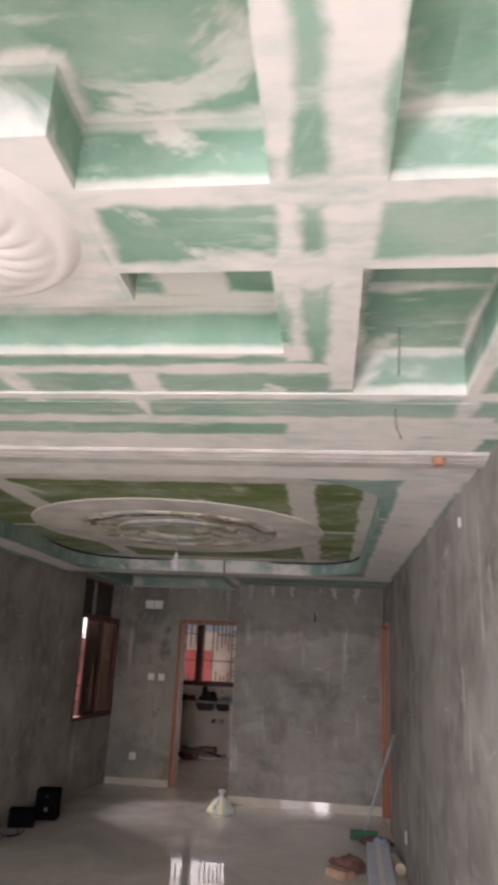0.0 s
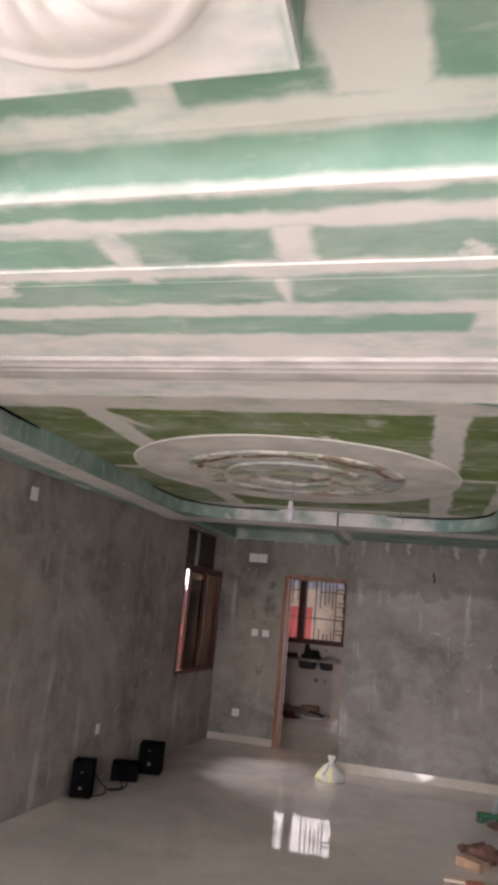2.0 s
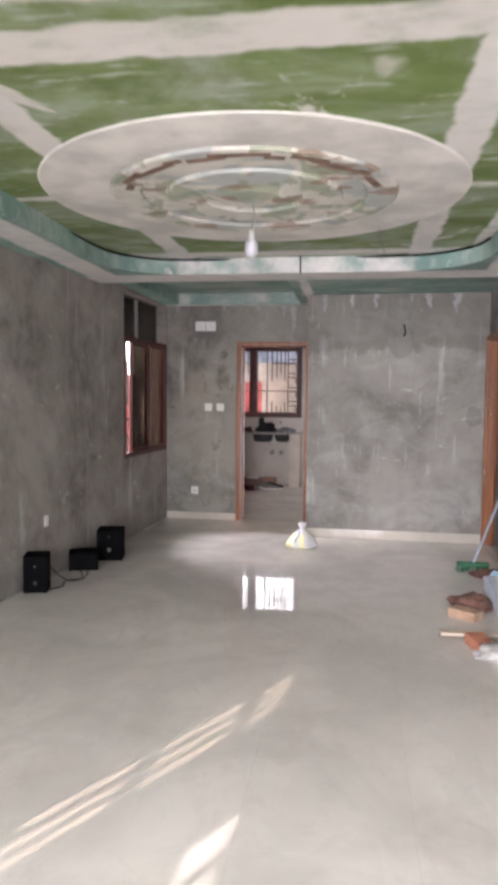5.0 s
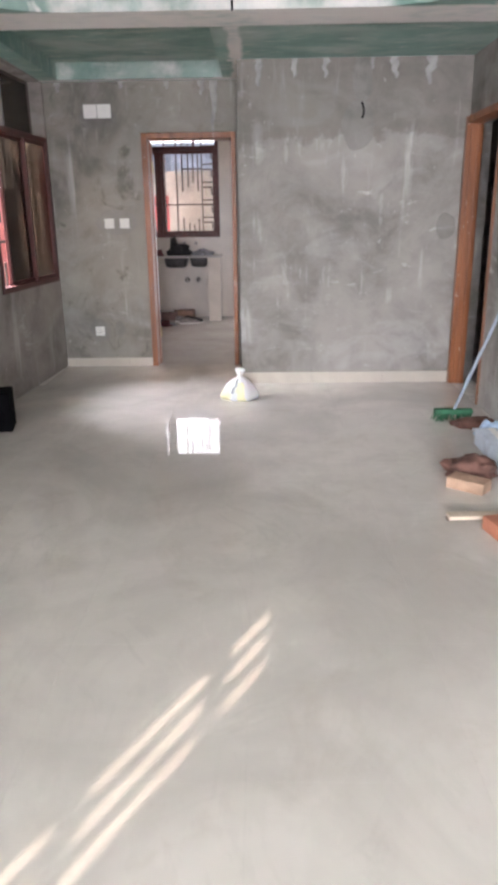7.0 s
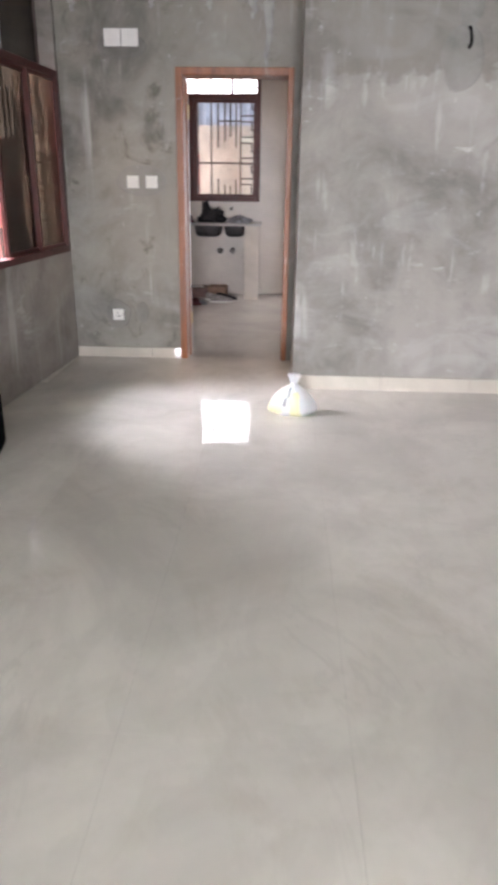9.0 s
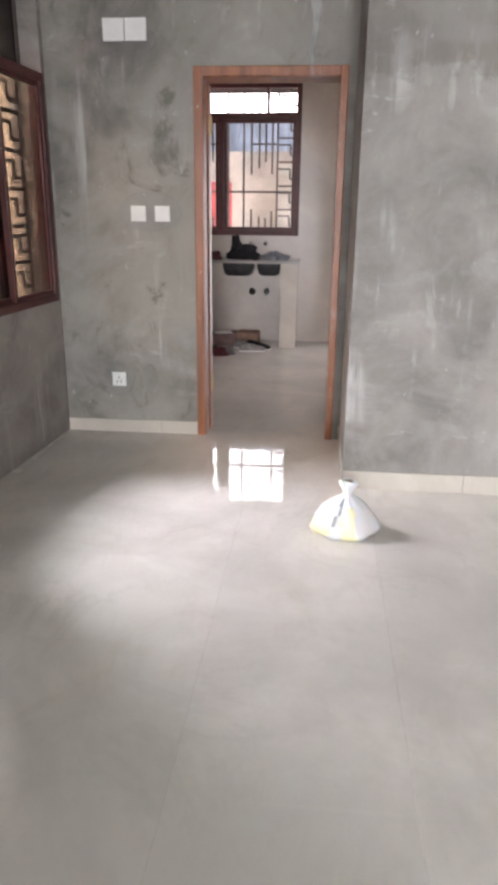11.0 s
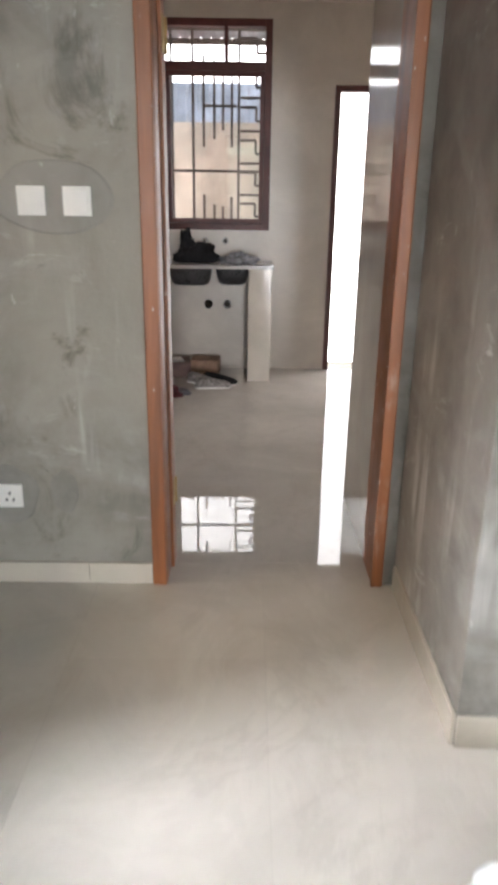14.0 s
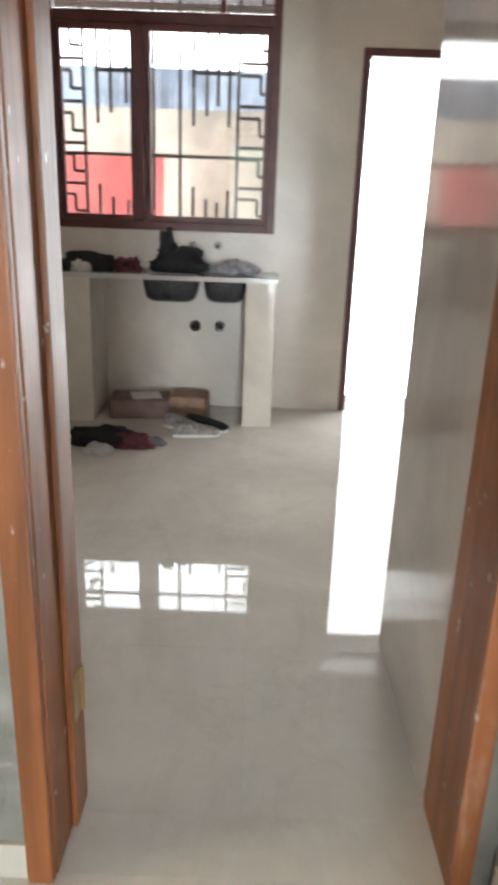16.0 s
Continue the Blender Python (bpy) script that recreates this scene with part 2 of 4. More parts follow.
M_KRETURN = polished("dusty_return_tile", (0.66, 0.60, 0.53), 0.08, 0.12)
M_KSATIN = polished("satin_cream_tile", (0.64, 0.58, 0.51), 0.28, 0.3)
M_KPAINT = plain("cream_wall_paint", (0.68, 0.63, 0.56), 0.7, scale=3, vary=0.06)
M_PLASTER = plain("white_plaster", (0.51, 0.485, 0.46), 0.8, scale=5, vary=0.2, bumps=0.4)
M_WOOD = timber("orange_brown_timber", (0.275, 0.094, 0.031))
M_MAROON = plain("maroon_window_paint", (0.085, 0.018, 0.015), 0.45)
M_IRON = plain("dark_iron", (0.09, 0.065, 0.055), 0.55)
M_GLASS = glass("window_glass")
M_TINT = glass("tinted_glass", (0.13, 0.112, 0.095), 0.10)
M_TINT2 = glass("amber_brown_glass", (0.29, 0.25, 0.205), 0.10)
M_WHITE = plain("white_plastic", (0.78, 0.77, 0.74), 0.4, vary=0.05)
M_BLACK = plain("black_plastic", (0.004, 0.004, 0.0045), 0.9, spec=0.03)


# ---- building helpers ----
def mesh_of(name, bm, mat, smooth=False):
    me = bpy.data.meshes.new(name)
    bm.normal_update()
    bm.to_mesh(me)
    bm.free()
    if smooth:
        me.polygons.foreach_set("use_smooth", [True] * len(me.polygons))
    me.materials.append(mat)
    return me


def part(name, bm, mat, parent, label="", smooth=False):
    ob = new(name, mesh_of(name, bm, mat, smooth))
    ob.parent = parent
    if label:
        ob["label"] = label
    return ob


def solid(name, bm, mat, label, category="", kind="", smooth=False, group=""):
    return tagged(new(name, mesh_of(name, bm, mat, smooth)), label, category, group, kind)


def thing(name, at, label, category, rz=0, group="", kind=""):
    ob = new(name)
    ob.empty_display_size = 0.05
    ob.matrix_world = pose(*at, 0, 0, rz)
    return tagged(ob, label, category, group, kind)


def add_box(bm, x0, x1, y0, y1, z0, z1, bevel=0.0):
    r = bmesh.ops.create_cube(bm, size=1.0)
    vs = r["verts"]
    for v in vs:
        v.co = Vector(((x0 + x1) / 2 + v.co.x * (x1 - x0), (y0 + y1) / 2 + v.co.y * (y1 - y0), (z0 + z1) / 2 + v.co.z * (z1 - z0)))
    if bevel:
        es = {e for v in vs for e in v.link_edges}
        bmesh.ops.bevel(bm, geom=list(es), offset=bevel, segments=2, affect="EDGES", profile=0.6)
    return bm


def boxed(x0, x1, y0, y1, z0, z1, bevel=0.0):
    return add_box(bmesh.new(), x0, x1, y0, y1, z0, z1, bevel)


def add_rod(bm, a, b, r, seg=10, r2=None):
    a, b = Vector(a), Vector(b)
    d = b - a
    m = Matrix.Translation((a + b) / 2) @ d.to_track_quat("Z", "Y").to_matrix().to_4x4()
    bmesh.ops.create_cone(bm, cap_ends=True, segments=seg, radius1=r, radius2=r if r2 is None else r2, depth=d.length, matrix=m)
    return bm


def rod(a, b, r, seg=10, r2=None):
    return add_rod(bmesh.new(), a, b, r, seg, r2)


def lathe(profile, seg=48):
    """A turned shape from (radius, height) pairs."""
    bm = bmesh.new()
    rings = []
    for r, z in profile:
        rings.append([bm.verts.new((r * math.cos(2 * math.pi * i / seg), r * math.sin(2 * math.pi * i / seg), z)) for i in range(seg)])
    for a, b in zip(rings, rings[1:]):
        for i in range(seg):
            bm.faces.new((a[i], a[(i + 1) % seg], b[(i + 1) % seg], b[i]))
    return bm


def cable(name, points, r, mat, parent=None, label="", category=""):
    cu = bpy.data.curves.new(name, "CURVE")
    cu.dimensions, cu.bevel_depth, cu.bevel_resolution = "3D", r, 2
    sp = cu.splines.new("BEZIER")
    sp.bezier_points.add(len(points) - 1)
    for bp, p in zip(sp.bezier_points, points):
        bp.co, bp.handle_left_type, bp.handle_right_type = p, "AUTO", "AUTO"
    cu.materials.append(mat)
    ob = new(name, cu)
    ob.parent = parent
    return tagged(ob, label, category)


def wall(name, axis, c0, c1, a0, a1, z0, z1, mat, label, holes=()):
    """A wall of thickness c0..c1 that runs a0..a1 along the other axis, with rectangular openings (a, a, z, z)."""
    bm = bmesh.new()
    cuts = sorted({a0, a1, *[h[0] for h in holes], *[h[1] for h in holes]})
    for p, q in zip(cuts, cuts[1:]):
        spans, low = [], z0
        for h in sorted((h for h in holes if h[0] <= p and h[1] >= q), key=lambda h: h[2]):
            if h[2] > low:
                spans.append((low, h[2]))
            low = h[3]
        if low < z1:
            spans.append((low, z1))
        for s, e in spans:
            if axis == "x":
                add_box(bm, c0, c1, p, q, s, e)
            else:
                add_box(bm, p, q, c0, c1, s, e)
    return solid(name, bm, mat, label, "wall", "structure")


# ---- walls ----
W1, W2 = (-1.98, 0.58, 1.06, 2.47), (8.05, 9.31, 0.82, 2.49)
# the side wall runs a little out of square
SKEW = Matrix.Translation((XL, YD, 0)) @ Matrix.Rotation(radians(-3.7), 4, "Z") @ Matrix.Translation((-XL, -YD, 0))
wall("wall_left", "x", XL - 0.2, XL, YF - 0.5, YD, 0, 2.95, M_WALL_L, "grey cement-rendered wall with dark damp stains and white drips", [W1, W2]).matrix_world = SKEW
RD = (7.78, 8.50, 0.0, 2.03)
TR = 0.16
wall("wall_right", "x", XR, XR + TR, YF, YB, 0, 2.95, M_WALL, "rough grey cement-rendered side wall", [RD])
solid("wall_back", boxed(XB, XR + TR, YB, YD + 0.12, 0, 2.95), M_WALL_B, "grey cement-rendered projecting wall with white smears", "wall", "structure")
KD = (-1.565, -0.785, 0.0, 2.04)
WALL_DOOR = wall("wall_door", "y", YD, YD + 0.16, XL - 0.2, XB, 0, 2.95, M_WALL_D, "grey cement wall round the kitchen doorway", [KD])
wall("wall_front", "y", YF - 0.2, YF, XN - 0.2, XR + 0.28, 0, 2.95, M_WALL, "cement-rendered front wall with a wide opening", [(-0.82, 0.54, 0.0, 2.25)])

# dark side room behind the timber doorway
for nm, b6 in (("wall_side_room", (XR + 3.2, XR + 3.3, 6.0, 9.6, 0, 2.6)), ("wall_side_room_near", (XR + TR, XR + 3.2, 5.9, 6.0, 0, 2.6)),
               ("wall_side_room_far", (XR + TR, XR + 3.2, 9.6, 9.7, 0, 2.6)), ("ceiling_side_room", (XR + 0.1, XR + 3.3, 5.9, 9.7, 2.6, 2.7)),
               ("floor_side_room", (XR, XR + 3.3, 5.9, 9.7, -0.1, -0.006))):
    solid(nm, boxed(*b6), M_SLAB, "unlit cement surface of the side room", nm.split("_")[0], "structure")

# kitchen shell
KW = (-2.46, -1.11, 1.10, 2.55)
KDO = (-0.64, 0.20, 0.0, 2.13)
wall("wall_kitchen_back", "y", YK, YK + 0.2, KX0 - 0.2, KX1 + 0.2, 0, 2.8, M_KSATIN, "cream tiled kitchen wall with window and door", [KW, KDO])
solid("wall_kitchen_left", boxed(KX0 - 0.2, KX0, YD + 0.16, YK, 0, 2.8), M_KTILE, "cream tiled kitchen side wall", "wall", "structure")
solid("wall_kitchen_right", boxed(KX1, KX1 + 0.2, YD + 0.16, YK, 0, 2.8), M_KTILE, "cream tiled kitchen side wall", "wall", "structure")
solid("wall_kitchen_return", boxed(-0.80, KX1, YD + 0.18, 10.15, 0, 2.8), M_KRETURN, "glossy cream tiled return wall beside the doorway", "wall", "structure")
wall("wall_kitchen_near", "y", YD + 0.16, YD + 0.18, KX0, -0.50, 0, 2.8, M_KTILE, "cream tiled back of the doorway wall", [KD])
solid("ceiling_kitchen", boxed(KX0 - 0.2, KX1 + 0.2, YD + 0.16, YK + 0.2, KZ, KZ + 0.1), M_KPAINT, "plain white kitchen ceiling", "ceiling", "structure")


# ---- ceilings ----
MX, MY = -0.42, 1.03


def front_height(x, y):
    if y > 2.05:
        return 2.479
    if y > 1.97 or x > 0.85 or x < -1.69:
        return 2.480
    if 0.88 < y < 1.19 or (abs(x - MX) < 0.32 and abs(y - MY) < 0.30):
        return 2.485
    b0, b1 = (0.287, 0.510) if y < 1 else (0.266, 0.478)
    if b0 < x < b1 or -1.33 < x < -1.10:
        return 2.485
    if -1.10 < x < b0:
        return 2.645 if 0.42 < y < 1.65 else 2.485
    return 2.645 if 0.11 < y < 1.97 else 2.485


FRONT_BANDS = [("x", 0.90, 0.05, -2.4, 1.0), ("x", 1.18, 0.045, -2.4, 1.0), ("y", 0.312, 0.03, -2.5, 1.7), ("y", 0.45, 0.062, -2.5, 1.95),
               ("y", -0.10, 0.03, 0.7, 1.35), ("x", 1.33, 0.025, -0.75, -0.1), ("x", 0.72, 0.03, -0.75, -0.1), ("x", 1.62, 0.05, -2.4, 0.3),
               ("x", 1.77, 0.04, -2.4, 0.5), ("x", 1.99, 0.04, -2.4, 1.0), ("x", 2.235, 0.05, -2.7, 1.0), ("x", 2.52, 0.115, -2.7, 1.0),
               ("y", 0.87, 0.04, 0.1, 2.3), ("y", 0.0, 0.10, 1.2, 1.6), ("x", 1.55, 0.03, 0.5, 0.9), ("y", -0.42, 0.33, 0.72, 1.34),
               ("y", -0.20, 0.06, 1.78, 2.0), ("y", -0.66, 0.04, 1.74, 2.05), ("y", -0.27, 0.012, 2.04, 2.22), ("x", 2.34, 0.10, 0.22, 1.06), ("y", -0.45, 0.05, 1.2, 1.6)]
M_FRONT = board("green_board_coffers", GREEN, FRONT_BANDS, 0.05, 0.575, (2.485, 2.645))
xs = sorted({XN, -1.69, -1.33, -1.10, MX - 0.32, MX + 0.32, 0.266, 0.287, 0.478, 0.510, 0.85, XR})
ys = sorted({YF, 0.11, 0.42, MY - 0.30, 0.88, 1.19, MY + 0.30, 1.65, 1.97, 2.05, 2.20, 2.63})
bm = bmesh.new()
for p, q in zip(xs, xs[1:]):
    for s, e in zip(ys, ys[1:]):
        add_box(bm, p, q, s, e, front_height((p + q) / 2, (s + e) / 2), 2.80)
solid("ceiling_front", bm, M_FRONT, "coffered green plasterboard ceiling with white joint compound", "ceiling", "structure")

# moulded white cornice across the room
bm = bmesh.new()
CY = -0.02
prof = [(2.64, 2.477), (2.646, 2.466), (2.672, 2.462), (2.688, 2.455), (2.71, 2.456), (2.722, 2.451), (2.79, 2.449), (2.804, 2.455), (2.83, 2.457), (2.842, 2.464), (2.848, 2.80), (2.64, 2.80)]
ra = [bm.verts.new((XN, y + CY, z)) for y, z in prof]
rb = [bm.verts.new((XR, y + CY, z)) for y, z in prof]
for i in range(len(prof)):
    j = (i + 1) % len(prof)
    bm.faces.new((ra[i], ra[j], rb[j], rb[i]))
bm.faces.new(ra[::-1]), bm.faces.new(rb)
bmesh.ops.recalc_face_normals(bm, faces=bm.faces[:])
solid("trim_cornice", bm, M_PLASTER, "white moulded plaster cornice across the ceiling", "cornice", "structure")

# rear ceiling: a lower border with a rounded raised field, and a flat part over the back of the room
FX0, FX1, FY0, FY1, FR, ZF = -2.22, 0.70, 3.07, 7.15, 0.60, 2.60
Y0R, Y1R = 2.82, 7.52
M_REAR = board("olive_board_field", OLIVE, [("x", 3.60, 0.12, -2.7, 1.1), ("x", 3.28, 0.08, -2.7, 1.1), ("y", -1.66, 0.09, 2.9, 7.2), ("y", 0.235, 0.09, 2.9, 7.2), ("y", 0.66, 0.06, 2.9, 7.2), ("x", 7.0, 0.1, -2.7, 1.1), ("x", 5.3, 0.05, -2.7, 1.1)], 0.05, 0.63)
M_BORDER = board("teal_board_border", TEAL, [("x", 2.94, 0.15, -2.7, 1.1), ("x", 7.33, 0.19, -2.7, 1.1), ("y", -2.40, 0.13, 2.8, 7.6), ("y", 0.90, 0.15, 2.8, 7.6)], 0.04, 0.60)
M_FLAT = board("teal_board_flat", TEAL, [("x", 8.60, 0.05, -0.8, 1.1), ("x", 9.30, 0.04, -2.5, -0.7), ("y", -0.72, 0.05, 7.5, 9.4)], 0.05, 0.66)


def rounded_rect(x0, x1, y0, y1, r, seg=10):
    pts = []
    for cx, cy, a0 in ((x1 - r, y1 - r, 0), (x0 + r, y1 - r, 90), (x0 + r, y0 + r, 180), (x1 - r, y0 + r, 270)):
        for i in range(seg + 1):
            a = radians(a0 + 90 * i / seg)
            pts.append((cx + r * math.cos(a), cy + r * math.sin(a)))
    return pts


def ring_plate(inner, x0, x1, y0, y1, z, top):
    """A flat plate with a shaped hole, and the hole's upright edge."""
    bm = bmesh.new()
    edge, n, per = [], len(inner), len(inner) // 4
    corner = ((x1, y1), (x0, y1), (x0, y0), (x1, y0))
    for i, (x, y) in enumerate(inner):
        c, k = divmod(i, per)
        f = k / (per - 1)
        cx, cy = corner[c]
        a, b = ((cx, y), (x, cy)) if c % 2 == 0 else ((x, cy), (cx, y))
        if abs(f - 0.5) < 1e-6:
            edge.append((cx, cy))
        elif f < 0.5:
            edge.append((a[0] + (cx - a[0]) * 2 * f, a[1] + (cy - a[1]) * 2 * f))
        else:
            edge.append((cx + (b[0] - cx) * (2 * f - 1), cy + (b[1] - cy) * (2 * f - 1)))
    lo_in, lo_out, hi_in = ([bm.verts.new((x, y, h)) for x, y in pts] for pts, h in ((inner, z), (edge, z), (inner, top)))
    for i in range(n):
        j = (i + 1) % n
        bm.faces.new((lo_in[i], lo_in[j], lo_out[j], lo_out[i]))
        bm.faces.new((lo_in[j], lo_in[i], hi_in[i], hi_in[j]))
    bmesh.ops.recalc_face_normals(bm, faces=bm.faces[:])
    return bm


bm = ring_plate(rounded_rect(FX0, FX1, FY0, FY1, FR), XN, XR, Y0R, Y1R, ZS, ZF + 0.02)
add_box(bm, XN, XR, Y1R - 0.012, Y1R, ZS, 2.70)
solid("ceiling_rear_border", bm, M_BORDER, "lower teal plasterboard ceiling border smeared with compound", "ceiling", "structure")
solid("ceiling_rear", boxed(XN, XR, Y0R, Y1R - 0.02, ZF, ZF + 0.1), M_REAR, "raised olive-green plasterboard ceiling field with white joints", "ceiling", "structure")
bm = boxed(-0.86, XR, Y1R, YB, 2.49, 2.7)
add_box(bm, -0.86, XB, YB, YD, 2.49, 2.7), add_box(bm, XL, -0.86, YD - 0.10, YD, 2.49, 2.7), add_box(bm, XL, -2.27, Y1R, YD - 0.10, 2.49, 2.7)
add_box(bm, -2.27, -0.86, Y1R, YD - 0.10, 2.62, 2.7), add_box(bm, XN - 0.2, XL, Y1R, YJ, 2.5, 2.7)
solid("ceiling_back", bm, M_FLAT, "teal plasterboard ceiling over the back of the room", "ceiling", "structure")
solid("ceiling_slab", boxed(XN - 0.2, XR + 0.28, YF - 0.2, YD + 0.16, 2.95, 3.1), M_SLAB, "concrete slab above the false ceiling", "ceiling", "structure")

# ---- ground and outside ----
solid("ground", boxed(-400, 400, -400, 400, -0.4, -0.25), plain("dry_ground", (0.26, 0.22, 0.17), 0.9, scale=0.6), "dry bare earth round the house", "ground", "structure")
solid("floor", boxed(XN - 0.2, XR + 0.2, YF - 0.2, YK + 0.2, -0.25, -0.003), M_GROUT, "polished beige porcelain floor tiles", "floor", "structure")

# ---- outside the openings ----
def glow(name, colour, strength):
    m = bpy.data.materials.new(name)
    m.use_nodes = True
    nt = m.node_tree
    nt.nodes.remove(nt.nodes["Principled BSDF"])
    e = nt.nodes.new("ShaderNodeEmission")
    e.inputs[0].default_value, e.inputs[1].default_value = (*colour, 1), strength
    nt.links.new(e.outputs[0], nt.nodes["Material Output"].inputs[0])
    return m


M_DAY_GLOW = glow("daylight_board_glow", (1.0, 0.985, 0.97), 4.2)
M_HAZE_GLOW = glow("white_haze_glow", (1.0, 1.0, 0.99), 4.0)
# glowing board stands in for daylight: whitens the doorway and lights the kitchen
solid("backdrop_daylight", boxed(-0.9, 2.4, 14.2, 14.22, -0.25, 2.62), M_DAY_GLOW, "plain glowing board in place of daylight beyond the kitchen door", "backdrop", "structure")
# unseen panel added to keep the board's glow off the yard wall
solid("wall_glow_blocker", boxed(-0.96, 2.5, 14.23, 14.35, -0.25, 2.66), M_KPAINT, "plain panel added behind the glowing board to block its rear light", "wall", "structure")
solid("backdrop_haze", boxed(-60, 60, 70, 70.2, -0.25, 45), M_HAZE_GLOW, "plain white hazy sky in the distance", "backdrop", "structure")
# glowing strip added on the house face so the window gap looks white
solid("backdrop_side_glow", boxed(-4.66, -4.64, 11.5, 20.0, 1.85, 2.9), M_HAZE_GLOW, "glowing white panel added before the neighbouring house in place of daylight", "backdrop", "structure")
# unseen glowing board, added for the skirting's reflection and some front light
solid("backdrop_front_glow", boxed(-4.0, 3.5, -6.3, -6.2, -0.25, 5.5), glow("front_board_glow", (0.96, 0.98, 1.0), 7), "unseen glowing board added before the front door in place of sky", "backdrop", "structure")
M_BEIGE = plain("beige_yard_render", (0.60, 0.55, 0.46), 0.85, scale=2)
M_PINK = plain("faded_red_paint", (0.62, 0.13, 0.12), 0.7, scale=2)
M_ZINC = plain("weathered_zinc_sheet", (0.48, 0.52, 0.58), 0.6, 0.0, scale=2, vary=0.4)
YARD = thing("yard_wall", (-2.6, 15.6, -0.25), "beige rendered yard wall with a red painted part outside the kitchen", "wall")
part("wall", boxed(-2.2, 1.6, 0, 0.2, 0, 2.38), M_BEIGE, YARD)
part("painted_part", boxed(-1.1, 0.45, -0.012, -0.002, 0, 1.98), M_PINK, YARD, "faded red paint")
SHED = thing("shed", (-2.6, 17.0, -0.25), "grey corrugated zinc shed behind the yard wall", "shed")
bm = bmesh.new()
for i in range(120):
    x0 = -3.5 + i * 0.05
    h = 2.97 + 0.12 * noise.noise(Vector((i // 7, 3, 0)))
    a = [bm.verts.new((x0 + d, 0.02 * math.sin((x0 + d) * 42), z)) for d, z in ((0, 0), (0.05, 0), (0.05, h), (0, h))]
    bm.faces.new(a)
bmesh.ops.solidify(bm, geom=bm.faces[:], thickness=0.004)
part("sheet_wall", bm, M_ZINC, SHED)
part("rear_wall", boxed(-3.5, 2.5, 1.9, 2.0, 0, 2.5), M_ZINC, SHED)
bm = rod((-3.5, 0.1, 1.75), (2.5, 0.1, 1.75), 0.03)
part("rail", bm, M_IRON, SHED)
AW = thing("awning", (-2.5, 13.05, 2.72), "grey corrugated awning over the yard outside the kitchen window", "awning")
bm = bmesh.new()
for i in range(100):
    a = [bm.verts.new((-1.7 + (i + d) * 0.05, y, 0.05 + 0.02 * ((i + d) % 2))) for d, y in ((0, 0), (1, 0), (1, 1.65), (0, 1.65))]
    bm.faces.new(a)
part("sheet", bm, M_ZINC, AW)
for y in (0.3, 1.0, 1.6):
    part("batten", boxed(-1.7, 3.3, y - 0.02, y + 0.02, 0, 0.05), M_IRON, AW)
for x in (-1.65, 3.25):
    part("post", rod((x, 1.6, -2.97), (x, 1.6, 0.0), 0.03), M_IRON, AW)
# unseen upper walls are added to keep sun and sky from the side window
NB = thing("neighbour_house", (-4.7, 8.5, -0.25), "pale neighbouring house with a red painted base, raised to block sun and sky", "house")
part("wall", boxed(-3.0, 0, -4.2, 12, 0, 6.2), plain("pale_house_render", (0.80, 0.77, 0.72), 0.85, scale=1), NB)
part("roof", boxed(-3.2, 0.25, -4.4, 12.2, 6.2, 6.35), M_SLAB, NB)
part("painted_base", boxed(0.002, 0.03, -4.2, 12, 0, 2.25), plain("sunfaded_pink_paint", (0.78, 0.30, 0.28), 0.8, scale=2), NB, "faded red painted base")


# ---- windows, grilles and doors ----
def bar(bm, a, b, t=0.010, d=0.006):
    """A flat iron bar in the plane of a grille, from (u, v) to (u, v)."""
    (u0, v0), (u1, v1) = a, b
    if abs(u1 - u0) < 1e-6:
        add_box(bm, u0 - t, u0 + t, -d, d, min(v0, v1), max(v0, v1))
    else:
        add_box(bm, min(u0, u1), max(u0, u1), -d, d, v0 - t, v0 + t)


def meander(bm, u, v0, v1, w, n):
    """A Greek-key ladder of square hooks between two heights."""
    h = (v1 - v0) / n
    for i in range(n):
        z = v0 + i * h
        bar(bm, (u, z), (u + w, z))
        bar(bm, (u + 0.55 * w, z + 0.30 * h), (u + 0.55 * w, z + 0.72 * h))
        bar(bm, (u, z + 0.72 * h), (u + 0.55 * w, z + 0.72 * h))
        bar(bm, (u + 0.55 * w, z + 0.30 * h), (u + w, z + 0.30 * h))


def grille(parent, w, h):
    """Wrought iron burglar grille of bars, short pickets and key patterns."""
    runs = [("bar", (u * w, 0), (u * w, h)) for u in (0.0, 0.13, 0.44, 0.56, 0.82, 1.0)]
    runs += [("rail", (0, v * h), (w, v * h)) for v in (0.0, 0.30, 1.0)]
    for k, u in enumerate((0.19, 0.25, 0.32, 0.38, 0.62, 0.68, 0.73, 0.78)):
        runs.append(("picket", (u * w, 0), (u * w, (0.18, 0.13, 0.12, 0.17)[k % 4] * h)))
        runs.append(("picket", (u * w, (0.42, 0.46, 0.50, 0.42)[k % 4] * h), (u * w, (0.86, 0.80, 0.78, 0.84)[(k * 3) % 4] * h)))
    runs += [("picket", (u * w, 0.62 * h), ((u + 0.19) * w, 0.62 * h)) for u in (0.19, 0.62)]
    for nm, a, b in runs:
        bm = bmesh.new()
        bar(bm, a, b)
        part(nm, bm, M_IRON, parent)
    for u, wd in ((0.83, 0.16), (0.02, 0.10)):
        for k in range(6):
            bm = bmesh.new()
            meander(bm, u * w, (0.02 + 0.16 * k) * h, (0.18 + 0.16 * k) * h, wd * w, 1)
            part("key_pattern", bm, M_IRON, parent)


